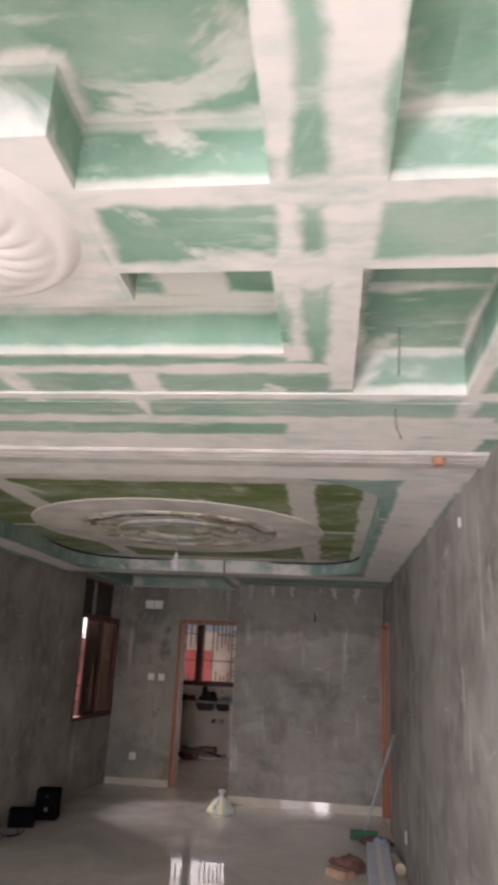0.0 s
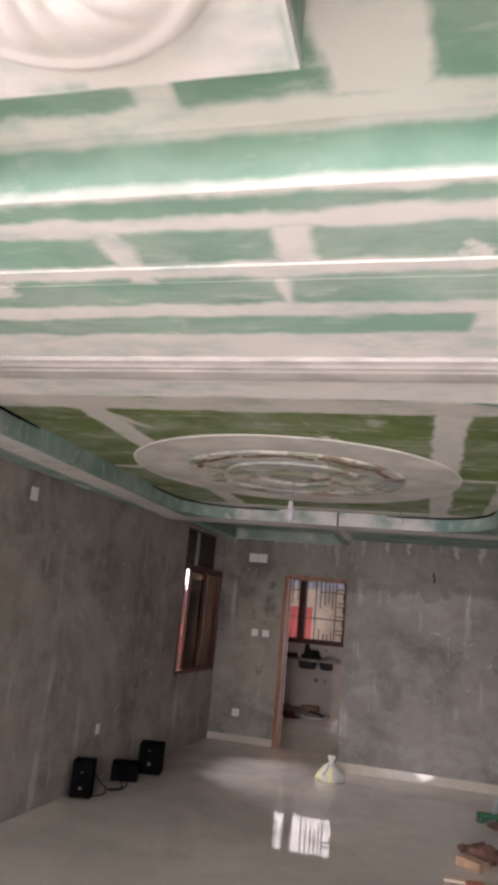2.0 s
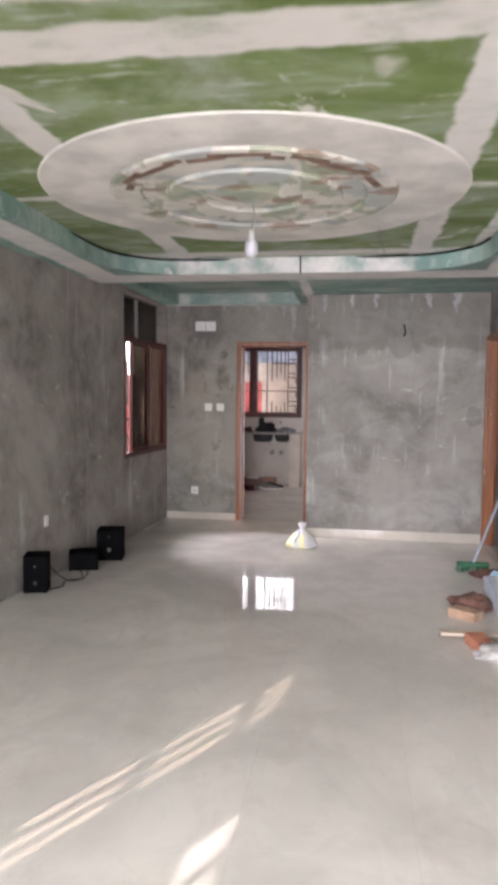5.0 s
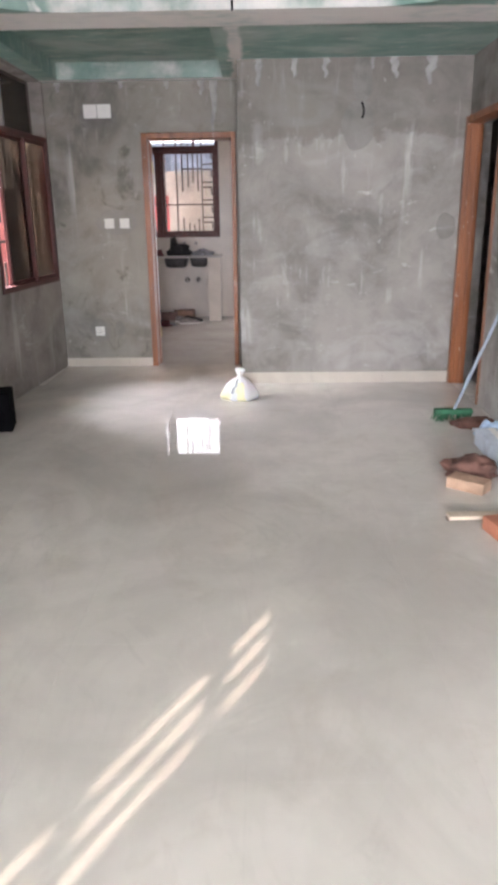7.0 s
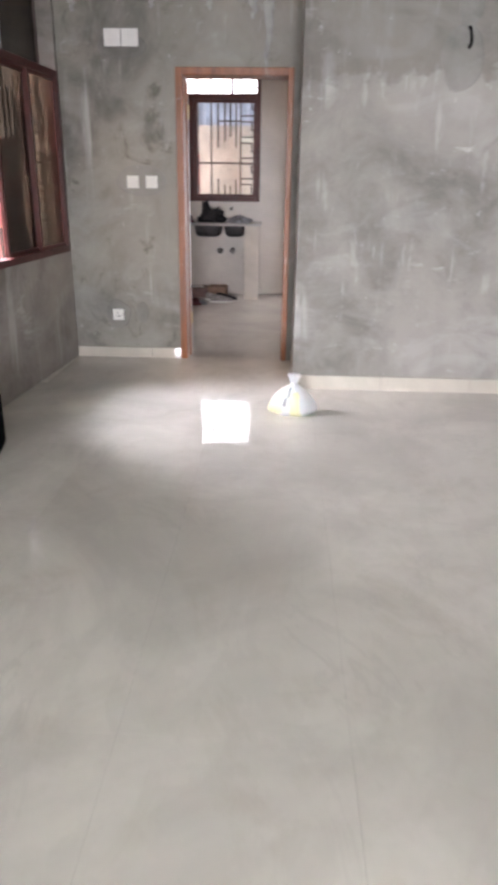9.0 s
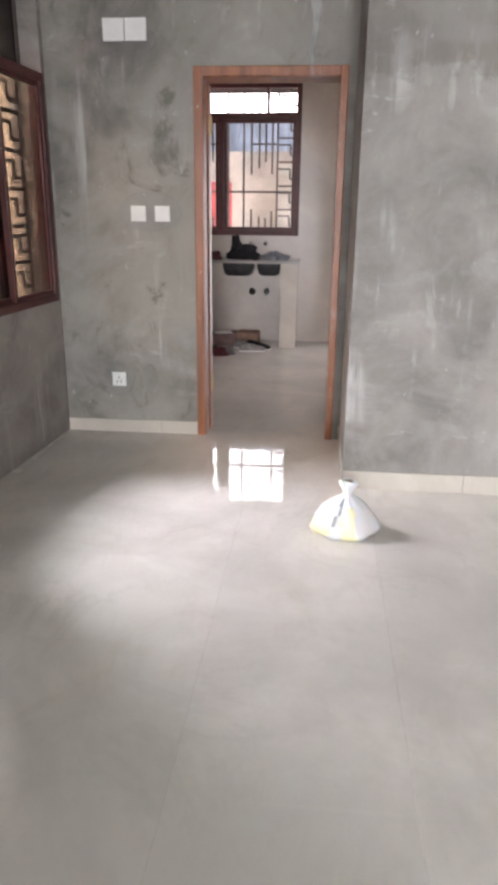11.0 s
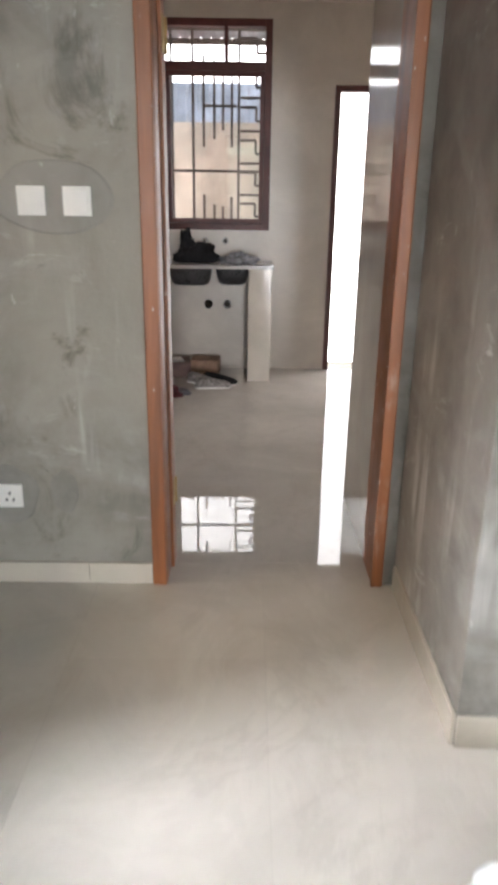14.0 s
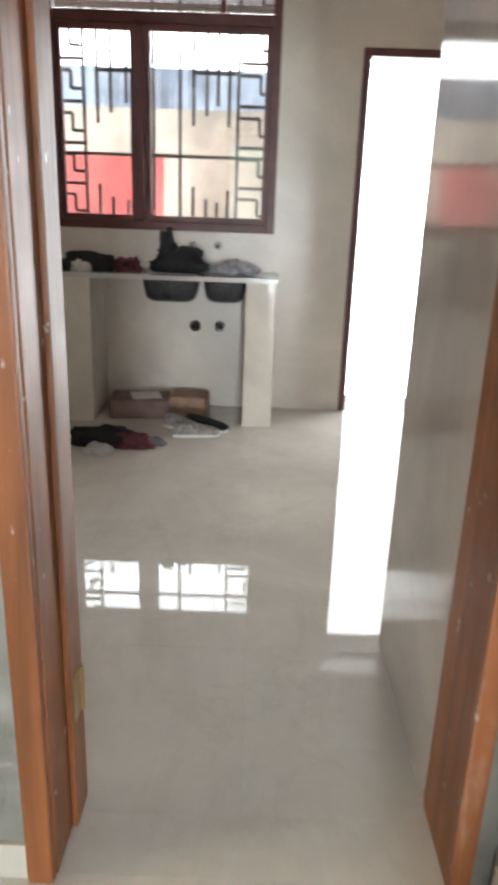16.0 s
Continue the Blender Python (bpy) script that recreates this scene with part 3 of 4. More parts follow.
def frame_bars(parent, name, w, h, t, d, mat, y=0.0, u=0.0, v=0.0):
    bm = bmesh.new()
    add_box(bm, u, u + t, y - d / 2, y + d / 2, v, v + h, 0.004), add_box(bm, u + w - t, u + w, y - d / 2, y + d / 2, v, v + h, 0.004)
    add_box(bm, u + t, u + w - t, y - d / 2, y + d / 2, v, v + t, 0.004), add_box(bm, u + t, u + w - t, y - d / 2, y + d / 2, v + h - t, v + h, 0.004)
    return part(name, bm, mat, parent)


def pane(parent, w, h, y, u, v, mat):
    ob = part("pane", boxed(u, u + w, y - 0.0025, y + 0.0025, v, v + h), mat, parent)
    ob.visible_shadow = mat is not M_GLASS
    return ob


# kitchen window
kw, kh = KW[1] - KW[0], KW[3] - KW[2]
win = thing("window_kitchen", (KW[0], YK + 0.03, KW[2]), "maroon framed kitchen window with an iron grille outside", "window", kind="structure")
frame_bars(win, "window_frame", kw, kh, 0.05, 0.07, M_MAROON)
part("transom_bar", boxed(0.05, kw - 0.05, -0.035, 0.035, 1.115, 1.175, 0.004), M_MAROON, win)
part("mullion", boxed(0.515, 0.565, -0.034, 0.034, 0.05, 1.115, 0.004), M_MAROON, win)
part("mullion", boxed(1.00, 1.03, -0.034, 0.034, 1.175, kh - 0.05, 0.004), M_MAROON, win)
for u, w_ in ((0.05, 0.465), (0.565, kw - 0.615)):
    frame_bars(win, "sash", w_, 1.065, 0.035, 0.03, M_MAROON, 0.0, u, 0.05)
    pane(win, w_ - 0.07, 0.995, 0.0, u + 0.035, 0.085, M_GLASS)
pane(win, kw - 0.1, kh - 1.225, 0.0, 0.05, 1.175, M_GLASS)
g = thing("window_grille", (KW[0], YK + 0.17, KW[2]), "black wrought iron burglar grille with key patterns", "grille")
grille(g, kw, kh)

# side window: tinted sashes slid to the far side, dark fixed lights above
wl, wh = W2[1] - W2[0], W2[3] - W2[2]
win = thing("window_side", (XL - 0.03, W2[0], W2[2]), "maroon side window, half open, with dark tinted panes", "window", 90, kind="structure")
win.matrix_world = SKEW @ win.matrix_world
frame_bars(win, "window_frame", wl, 1.22, 0.045, 0.08, M_MAROON)
for u, w_, y, mat in ((0.28, 0.50, 0.012, M_TINT), (0.74, 0.475, -0.018, M_TINT2)):
    frame_bars(win, "sash", w_, 1.13, 0.026, 0.025, M_MAROON, y, u, 0.045)
    pane(win, w_ - 0.052, 1.078, y, u + 0.026, 0.071, mat)
frame_bars(win, "fixed_light", wl, wh - 1.22, 0.02, 0.03, M_IRON, 0.10, 0, 1.22)
part("mullion", boxed(0.60, 0.635, 0.07, 0.13, 1.24, wh - 0.02, 0.003), plain("bare_grey_metal", (0.35, 0.34, 0.33), 0.5, 0.3), win)
pane(win, wl - 0.04, wh - 1.26, 0.10, 0.02, 1.24, glass("dark_fixed_glass", (0.05, 0.045, 0.04), 0.10))
g = thing("window_grille", (XL - 0.16, W2[0], W2[2]), "iron burglar grille outside the side window", "grille", 90)
g.matrix_world = SKEW @ g.matrix_world
grille(g, wl, 1.25)
win = thing("window_front_side", (XL - 0.14, W1[0], W1[2]), "maroon side window near the front with tinted panes", "window", 90, kind="structure")
win.matrix_world = SKEW @ win.matrix_world
wl, wh = W1[1] - W1[0], W1[3] - W1[2]
frame_bars(win, "window_frame", wl, wh, 0.045, 0.08, M_MAROON)
for u, w_, y, mat in ((1.00, 0.74, 0.012, M_TINT), (1.70, 0.82, -0.018, glass("amber_tinted_glass", (0.93, 0.88, 0.80), 0.04))):
    frame_bars(win, "sash", w_, wh - 0.09, 0.04, 0.025, M_MAROON, y, u, 0.045)
    ob = pane(win, w_ - 0.08, wh - 0.17, y, u + 0.04, 0.085, mat)
    ob.visible_shadow = True
g = thing("window_grille", (XL - 0.19, W1[0], W1[2]), "iron burglar grille outside the front side window", "grille", 90)
g.matrix_world = SKEW @ g.matrix_world
for nm, a, b in [("bar", (u, 0), (u, wh)) for u in [0.0, 0.20, 0.40, 0.62, 0.88] + [1.28 + 0.14 * k for k in range(10)]] + [("rail", (0, v), (2.56, v)) for v in (0.0, 0.335, 0.635, 0.935, 1.235, 1.41)]:
    bm = bmesh.new()
    bar(bm, a, b, 0.026 if nm == "bar" else 0.026)
    part(nm, bm, M_IRON, g)
fw = thing("window_front", (-0.82, YF - 0.02, 0), "tall glazed front door frame with crossed glazing bars", "window", kind="structure")
frame_bars(fw, "window_frame", 1.36, 2.25, 0.06, 0.06, M_MAROON)
for nm, b6 in (("mullion", (0.645, 0.715, -0.03, 0.03, 0.06, 2.19)), ("transom_bar", (0.06, 1.30, -0.029, 0.029, 1.0, 1.05)), ("transom_bar", (0.06, 1.30, -0.029, 0.029, 1.7, 1.75))):
    part(nm, boxed(*b6), M_MAROON, fw)


def casing(name, at, rz, w, h, depth, t, proud, second, label):
    """A timber door frame set in an opening of width w: linings with a stop, and casings lapped over the room's wall face."""
    f = thing(name, at, label, "door frame", rz, kind="structure")
    k = 0.017
    part("casing", boxed(k - 0.050, k, -proud, 0, 0, h + 0.035, 0.005), M_WOOD, f)
    part("casing", boxed(w - k - 0.004, w + 0.021, -second, 0, 0, h + 0.035, 0.005), M_WOOD, f)
    part("lining", boxed(0.001, k + 0.002, 0.001, depth, 0, h - 0.015, 0.003), M_WOOD, f)
    part("lining", boxed(w - k, w - 0.001, 0.001, depth, 0, h - 0.015, 0.003), M_WOOD, f)
    part("stop", boxed(k + 0.002, k + 0.014, depth * 0.55, depth - 0.002, 0, h - 0.03, 0.003), M_WOOD, f)
    part("head_casing", boxed(k, w - k - 0.004, -proud, 0, h - 0.015, h + t - 0.02, 0.005), M_WOOD, f)
    part("head_lining", boxed(k + 0.002, w - k - 0.002, 0.001, depth, h - 0.017, h - 0.001, 0.003), M_WOOD, f)
    return f


door = casing("door_frame_kitchen", (KD[0], YD - 0.001, 0), 0, KD[1] - KD[0], KD[3], 0.20, 0.055, 0.022, 0.022, "orange-brown timber door frame with plaster smears, no leaf")
M_BRASS = plain("dull_brass", (0.45, 0.33, 0.16), 0.4, 0.8)
for z in (0.25, 1.75):
    bm = boxed(0.031, 0.034, 0.125, 0.165, z, z + 0.10, 0.001)
    add_rod(bm, (0.036, 0.168, z), (0.036, 0.168, z + 0.10), 0.006, 8)
    part("hinge", bm, M_BRASS, door, "dull brass hinge")
casing("door_frame_side", (XR + 0.001, RD[1], 0), -90, RD[1] - RD[0], RD[3], 0.09, 0.055, 0.035, 0.003, "orange-brown timber frame of the dark side doorway")
kd = thing("door_frame_yard", (KDO[0], YK + 0.02, 0), "slim maroon metal frame of the open kitchen yard door", "door frame", kind="structure")
kdw = KDO[1] - KDO[0]
part("jamb", boxed(0, 0.045, -0.03, 0.06, 0, 2.13, 0.004), M_MAROON, kd)
part("jamb", boxed(kdw - 0.045, kdw, -0.03, 0.06, 0, 2.13, 0.004), M_MAROON, kd)
part("head", boxed(0.045, kdw - 0.045, -0.03, 0.06, 2.085, 2.13, 0.004), M_MAROON, kd)

# ---- skirting ----
def skirting(name, a, b, side, label, h=0.095):
    """A row of skirting tiles along a wall from a to b; side is the way out of the wall."""
    base = tagged(new(name), label, "skirting", kind="structure")
    a, b, side = Vector(a), Vector(b), Vector(side)
    d = (b - a).normalized()
    left, n = (b - a).length, 0
    while left > 0.01:
        step = min(0.6, left)
        bm = boxed(0.0008, step - 0.0008, 0, 0.011, 0, h, 0.0015)
        ob = new("tile", mesh_of("tile", bm, M_SKIRT))
        ob.parent = base
        p = a + d * (0.6 * n)
        ob.matrix_world = Matrix(((d.x, side.x, 0, p.x), (d.y, side.y, 0, p.y), (0, 0, 1, 0.0005), (0, 0, 0, 1)))
        left, n = left - step, n + 1
    return base


skirting("baseboard_back", (XB, YB - 0.0005, 0), (XR, YB - 0.0005, 0), (0, -1, 0), "cream tile skirting along the projecting wall")
skirting("baseboard_return", (XB - 0.0005, YB, 0), (XB - 0.0005, YD - 0.03, 0), (-1, 0, 0), "cream tile skirting on the wall return")
skirting("baseboard_door", (XL, YD - 0.0005, 0), (-1.60, YD - 0.0005, 0), (0, -1, 0), "cream tile skirting beside the kitchen doorway", 0.08)

# ---- ceiling ornaments ----
M_GYPSUM = plain("cast_gypsum", (0.84, 0.80, 0.77), 0.7, scale=8, vary=0.06, bumps=0.1)
med = thing("ceiling_medallion", (-0.43, 1.0, 2.485), "round white gypsum ceiling rose with swirling petals", "ceiling rose")
bm = bmesh.new()
R, seg, rings = 0.285, 208, 26
grid = []
for i in range(rings + 1):
    f = i / rings
    row = []
    for k in range(seg):
        a = 2 * math.pi * k / seg
        z = -0.012 - 0.022 * math.sin(math.pi * min(1, max(0, (f - 0.12) / 0.80))) ** 0.7
        if 0.20 < f < 0.78:
            ease = math.sin(math.pi * (f - 0.20) / 0.58) ** 0.7
            z -= 0.007 * ease * abs(math.sin(9 * (a + 0.7 * f * f))) ** 0.7
        if f > 0.88:
            z = -0.020 * math.cos((f - 0.88) / 0.12 * math.pi / 2) - 0.004
        row.append(bm.verts.new((R * f * math.cos(a), R * f * math.sin(a), z if f < 1 else 0)) if i else None)
    grid.append(row)
centre = bm.verts.new((0, 0, -0.012))
for k in range(seg):
    j = (k + 1) % seg
    bm.faces.new((centre, grid[1][j], grid[1][k]))
    for i in range(1, rings):
        bm.faces.new((grid[i][k], grid[i][j], grid[i + 1][j], grid[i + 1][k]))
bmesh.ops.recalc_face_normals(bm, faces=bm.faces[:])
part("rose", bm, M_GYPSUM, med, smooth=True)
M_WIRE = plain("grey_wire", (0.20, 0.19, 0.19), 0.5)
for k in range(4):
    o = 0.0035 * (k - 1.5)
    cable("wire", [(o, 0, -0.01), (o * 1.5 - 0.01, 0.01 * k, -0.07), (-0.02 + o, -0.01, -0.14), (-0.03 + o * 2, 0.005 * k, -0.19 - 0.02 * k)], 0.0019, M_WIRE, med)

# big round plaster ornament of the rear field
M_PATCH, nt, b = material("patched_plaster", 0.8, spec=0.25)
f1 = ramp(nt, noisy(nt, 2.6, 3, 0.5, (1, 1.3, 1), 0.5), 0.50, 0.56)
f2 = ramp(nt, noisy(nt, 3.4, 3, 0.5, (1.4, 1, 1), 0.8), 0.55, 0.60)
f3 = ramp(nt, noisy(nt, 3.0, 2, 0.5, (1, 1.8, 1.5), 0.3), 0.58, 0.62)
c = blend(nt, ramp(nt, noisy(nt, 7, 5), 0.35, 0.7), (0.80, 0.77, 0.70), (0.66, 0.65, 0.58))
c = blend(nt, math_node(nt, "MULTIPLY", f1, 0.7), c, (0.42, 0.47, 0.46))
c = blend(nt, math_node(nt, "MULTIPLY", f2, 0.6), c, (0.27, 0.33, 0.18))
c = blend(nt, math_node(nt, "MULTIPLY", f3, 0.8), c, (0.34, 0.23, 0.17))
nt.links.new(c, b.inputs["Base Color"])
bump(nt, b, noisy(nt, 12, 4), 0.4, 0.006)
orn = thing("ceiling_ornament", (-0.82, 5.36, ZF), "large round stepped plaster ornament, half painted and patched", "ceiling ornament")


def annulus(r0, r1, drop, edge=0.012, seg=72, lobes=0, amp=0.0):
    prof = [(r0, 0), (r0 + edge * 0.4, -drop * 0.8), (r0 + edge, -drop), (r1 - edge, -drop), (r1 - edge * 0.4, -drop * 0.8), (r1, 0)]
    bm = lathe(prof, seg)
    if lobes:
        for v in bm.verts:
            a, r = math.atan2(v.co.y, v.co.x), math.hypot(v.co.x, v.co.y)
            k = 1 + amp * abs(math.sin(lobes * a / 2)) * (r - r0 * 0.6) / r1
            v.co.x, v.co.y = v.co.x * k, v.co.y * k
    bmesh.ops.recalc_face_normals(bm, faces=bm.faces[:])
    return bm


part("outer_ring", annulus(0.80, 1.18, 0.009), plain("white_joint_compound", (0.80, 0.77, 0.72), 0.8, scale=3, vary=0.22, bumps=0.3), orn, "plain white outer ring")
part("petal_ring", annulus(0.63, 0.795, 0.022, lobes=16, amp=0.02), M_PATCH, orn)
part("middle_ring", annulus(0.50, 0.63, 0.012), M_PATCH, orn)
part("inner_ring", annulus(0.27, 0.495, 0.026, lobes=12, amp=0.03), M_PATCH, orn)
part("hub", lathe([(0.001, -0.034), (0.10, -0.034), (0.16, -0.028), (0.20, -0.014), (0.265, 0)], 48), M_PATCH, orn)
M_STAIN = plain("brown_dried_filler", (0.27, 0.17, 0.12), 0.85, vary=0.4)
for k in range(11):
    a = radians(205 + 13.5 * k)
    w_, c_ = 0.05 + 0.05 * (k % 3), 0.70 + 0.03 * (k % 2)
    ob = part("filler_patch", boxed(-w_, w_, -0.022, 0.022, -0.026, -0.0235, 0.001), M_STAIN, orn, "brown dried filler patch")
    ob.matrix_local = pose(c_ * math.cos(a), c_ * math.sin(a), 0, 0, 0, math.degrees(a) + 90)

# hanging bulbs
M_BULB = plain("frosted_white_bulb", (0.60, 0.59, 0.64), 0.3, vary=0.02, bumps=0)


def bulb(at, drop, label):
    t = thing("hanging_bulb", at, label, "light bulb")
    cable("flex", [(0, 0, 0), (0.012, 0.005, -drop * 0.4), (-0.006, 0, -drop)], 0.004, M_WIRE, t)
    part("holder", lathe([(0.0, 0.0), (0.014, 0), (0.017, -0.02), (0.018, -0.05), (0.0, -0.05)], 16), M_WHITE, t, smooth=True).location.z = -drop
    part("globe", lathe([(0.014, -0.05), (0.02, -0.055), (0.036, -0.07), (0.040, -0.10), (0.038, -0.13), (0.026, -0.146), (0.0, -0.15)], 24), M_BULB, t, "unlit frosted white bulb", smooth=True).location.z = -drop
    return t


bulb((-0.84, 5.40, ZF - 0.03), 0.16, "unlit white bulb hanging from bare wires under the ornament")
bulb((-1.42, 11.2, KZ), 0.20, "unlit bulb hanging from the kitchen ceiling")
for nm, pts in (("loose_wire", [(0.62, 1.80, 2.645), (0.63, 1.95, 2.56), (0.64, 2.18, 2.45), (0.67, 2.30, 2.43)]),
                ("loose_wire", [(-0.10, 6.2, 2.60), (-0.09, 6.2, 2.52), (-0.06, 6.22, 2.44), (-0.05, 6.25, 2.40)])):
    cable(nm, pts, 0.0026, M_WIRE, label="loose grey electric wire hanging from the ceiling", category="wire")
pts = rounded_rect(FX0 + 0.015, FX1 - 0.015, FY0 + 0.015, FY1 - 0.015, FR - 0.015, 4)
cable("ceiling_cable", [(x, y, ZF - 0.012) for x, y in pts], 0.008, M_BLACK, label="black cable run round the raised ceiling field", category="cable")
cable("conduit_drop", [(-0.70, 7.14, ZF), (-0.70, 7.135, 2.52), (-0.70, 7.14, 2.46)], 0.006, M_BLACK, label="short dark cable at the ceiling beam", category="cable")

# ---- switches, sockets and distribution box ----
def wall_plate(name, at, rz, w, h, label, kind_of):
    p = thing(name, at, label, kind_of, rz)
    part("plate", boxed(-w / 2, w / 2, -0.010, 0, -h / 2, h / 2, 0.003), M_WHITE, p)
    return p


for x in (-1.93, -1.79):
    p = wall_plate("light_switch", (x, YD, 1.32), 0, 0.086, 0.086, "white plastic light switch on a fresh cement patch", "switch")
    part("rocker", boxed(-0.034, 0.034, -0.014, -0.010, -0.034, 0.034, 0.002), M_WHITE, p)
p = wall_plate("wall_socket", (-2.09, YD, 0.34), 0, 0.086, 0.086, "white wall socket low on the cement wall", "socket")
part("face", boxed(-0.03, 0.03, -0.012, -0.010, -0.03, 0.03, 0.001), M_WHITE, p)
for dx, dz in ((0, 0.012), (-0.012, -0.012), (0.012, -0.012)):
    part("slot", boxed(dx - 0.003, dx + 0.003, -0.0128, -0.0118, dz - 0.006, dz + 0.006), M_BLACK, p)
for y in (6.47,):
    p = wall_plate("wall_socket", (XL, y, 0.465), 90, 0.055, 0.085, "white socket box on the stained side wall", "socket")
    p.matrix_world = SKEW @ p.matrix_world
p = wall_plate("wall_socket", (XR, 6.25, 0.28), -90, 0.05, 0.09, "white socket box low on the bare cement wall", "socket")
db = thing("distribution_box", (-1.97, YD, 2.255), "white flush electric box with two lids over the stained wall", "electric box")
for x in (-0.06, 0.062):
    part("lid", boxed(x - 0.058, x + 0.058, -0.012, 0, -0.055, 0.055, 0.003), M_WHITE, db)
M_PATCHC = cement("fresh_cement_patch", (0.205, 0.196, 0.178), 0.3)


def cement_patch(cx, cz, rx, rz, seed, parent=None, y=None):
    y = YD if y is None else y
    bm = bmesh.new()
    rim = []
    for k in range(28):
        a = 2 * math.pi * k / 28
        q = 1 + 0.16 * noise.noise(Vector((math.cos(a) * 1.4, math.sin(a) * 1.4, seed)))
        rim.append((cx + rx * q * math.cos(a), cz + rz * q * math.sin(a)))
    lo = [bm.verts.new((x, y - 0.0005, z)) for x, z in rim]
    hi = [bm.verts.new((cx + (x - cx) * 0.94, y - 0.004, cz + (z - cz) * 0.94)) for x, z in rim]
    bm.faces.new(hi)
    for k in range(28):
        j = (k + 1) % 28
        bm.faces.new((lo[k], lo[j], hi[j], hi[k]))
    bmesh.ops.recalc_face_normals(bm, faces=bm.faces[:])
    part("cement_patch", bm, M_PATCHC, parent or WALL_DOOR, "darker fresh cement patch")


cement_patch(-1.86, 1.33, 0.19, 0.11, 1.0)
cement_patch(-2.09, 0.34, 0.10, 0.11, 2.0)
cement_patch(-1.90, 0.36, 0.05, 0.08, 3.0)
M_SPLASH = plain("dried_white_plaster", (0.37, 0.36, 0.345), 0.8, vary=0.25)


def splash(parent, x, y, z, w, h, seed):
    """A thin dried plaster run down a wall that faces the room."""
    bm = bmesh.new()
    n = 18
    rings = []
    for k in range(n + 1):
        f = k / n
        half = w * (1 - f) ** 0.6 * (0.35 + 0.9 * abs(noise.noise(Vector((f * 5, seed, 0.3))))) + 0.004
        mid = x + 0.6 * w * noise.noise(Vector((f * 3, seed, 5)))
        zz = z - f * h
        rings.append([bm.verts.new(p) for p in ((mid - half - 0.004, y - 0.0004, zz), (mid - half, y - 0.003, zz), (mid + half, y - 0.003, zz), (mid + half + 0.004, y - 0.0004, zz))])
    for a, b in zip(rings, rings[1:]):
        for k in range(3):
            bm.faces.new((a[k], b[k], b[k + 1], a[k + 1]))
    part("plaster_run", bm, M_SPLASH, parent, "dried white plaster run")


WALL_BACK = bpy.data.objects["wall_back"]
cement_patch(0.21, 2.02, 0.13, 0.17, 6.0, WALL_BACK, YB)
cement_patch(0.23, 2.34, 0.075, 0.17, 7.0, WALL_BACK, YB)
cement_patch(0.93, 1.27, 0.08, 0.10, 8.0, WALL_BACK, YB)
cement_patch(-1.98, 2.20, 0.17, 0.09, 9.0)
rs_ = random.Random(11)
for k in range(6):
    splash(WALL_BACK, -0.55 + 0.27 * k + rs_.uniform(-0.07, 0.07), YB, 2.49, rs_.uniform(0.012, 0.05), rs_.uniform(0.03, 0.20), k * 1.7)
for x, h in ((-2.3, 0.08), (-1.75, 0.06), (-1.35, 0.07), (-0.95, 0.42), (-1.05, 0.12)):
    splash(WALL_DOOR, x, YD, 2.49, 0.035, h, x * 3)
cable("hook_wire", [(0.23, YB, 2.18), (0.235, YB - 0.02, 2.16), (0.245, YB - 0.012, 2.10), (0.232, YB - 0.01, 2.07)], 0.008, M_BLACK, label="short black wire end sticking out of the cement wall", category="wire")

p = wall_plate("junction_box", (XR, 3.33, 2.32), -90, 0.035, 0.05, "small white plastic junction box high on the cement wall", "junction box")
p = wall_plate("junction_box", (XL, 5.0, 2.30), 90, 0.085, 0.10, "white plastic junction box high on the stained wall", "junction box")
p.matrix_world = SKEW @ p.matrix_world
peg = thing("wooden_peg", (0.86, 2.66, 2.452), "round rust-brown wooden peg under the cornice", "peg")
part("peg", lathe([(0.0, -0.022), (0.020, -0.022), (0.026, -0.016), (0.028, 0.01)], 20), plain("rust_brown_wood", (0.40, 0.20, 0.12), 0.8), peg)

# ---- loudspeakers by the side wall ----
M_CONE = plain("speaker_cone", (0.005, 0.005, 0.006), 0.8, spec=0.05)
M_CHROME = plain("bright_metal", (0.6, 0.6, 0.6), 0.25, 1.0, vary=0.05, bumps=0)


def loudspeaker(at, rz, w, d, h, label, drivers):
    t = thing("loudspeaker", at, label, "loudspeaker", rz)
    part("cabinet", boxed(-w / 2, w / 2, -d / 2, d / 2, 0.004, h, 0.006), M_BLACK, t)
    part("front_panel", boxed(-w / 2 + 0.008, w / 2 - 0.008, -d / 2 - 0.006, -d / 2, 0.012, h - 0.008, 0.003), M_CONE, t)
    for r, z in drivers:
        c = part("driver", lathe([(r, 0), (r * 1.05, -0.004), (r * 0.92, -0.006), (r * 0.45, 0.012), (0.0, 0.004)], 28), M_CONE, t, "round driver cone", smooth=True)
        c.matrix_local = pose(0, -d / 2 - 0.006, z, 90, 0, 0) @ Matrix.Diagonal((1, 1, -1, 1))
        k = part("dust_cap", lathe([(r * 0.3, -0.004), (r * 0.24, -0.012), (0.0, -0.018)], 16), M_CHROME, c, smooth=True)
    for sx in (-1, 1):
        for sy in (-1, 1):
            part("foot", boxed(sx * (w / 2 - 0.02) - 0.008, sx * (w / 2 - 0.02) + 0.008, sy * (d / 2 - 0.02) - 0.008, sy * (d / 2 - 0.02) + 0.008, 0, 0.004), M_BLACK, t)
    return t


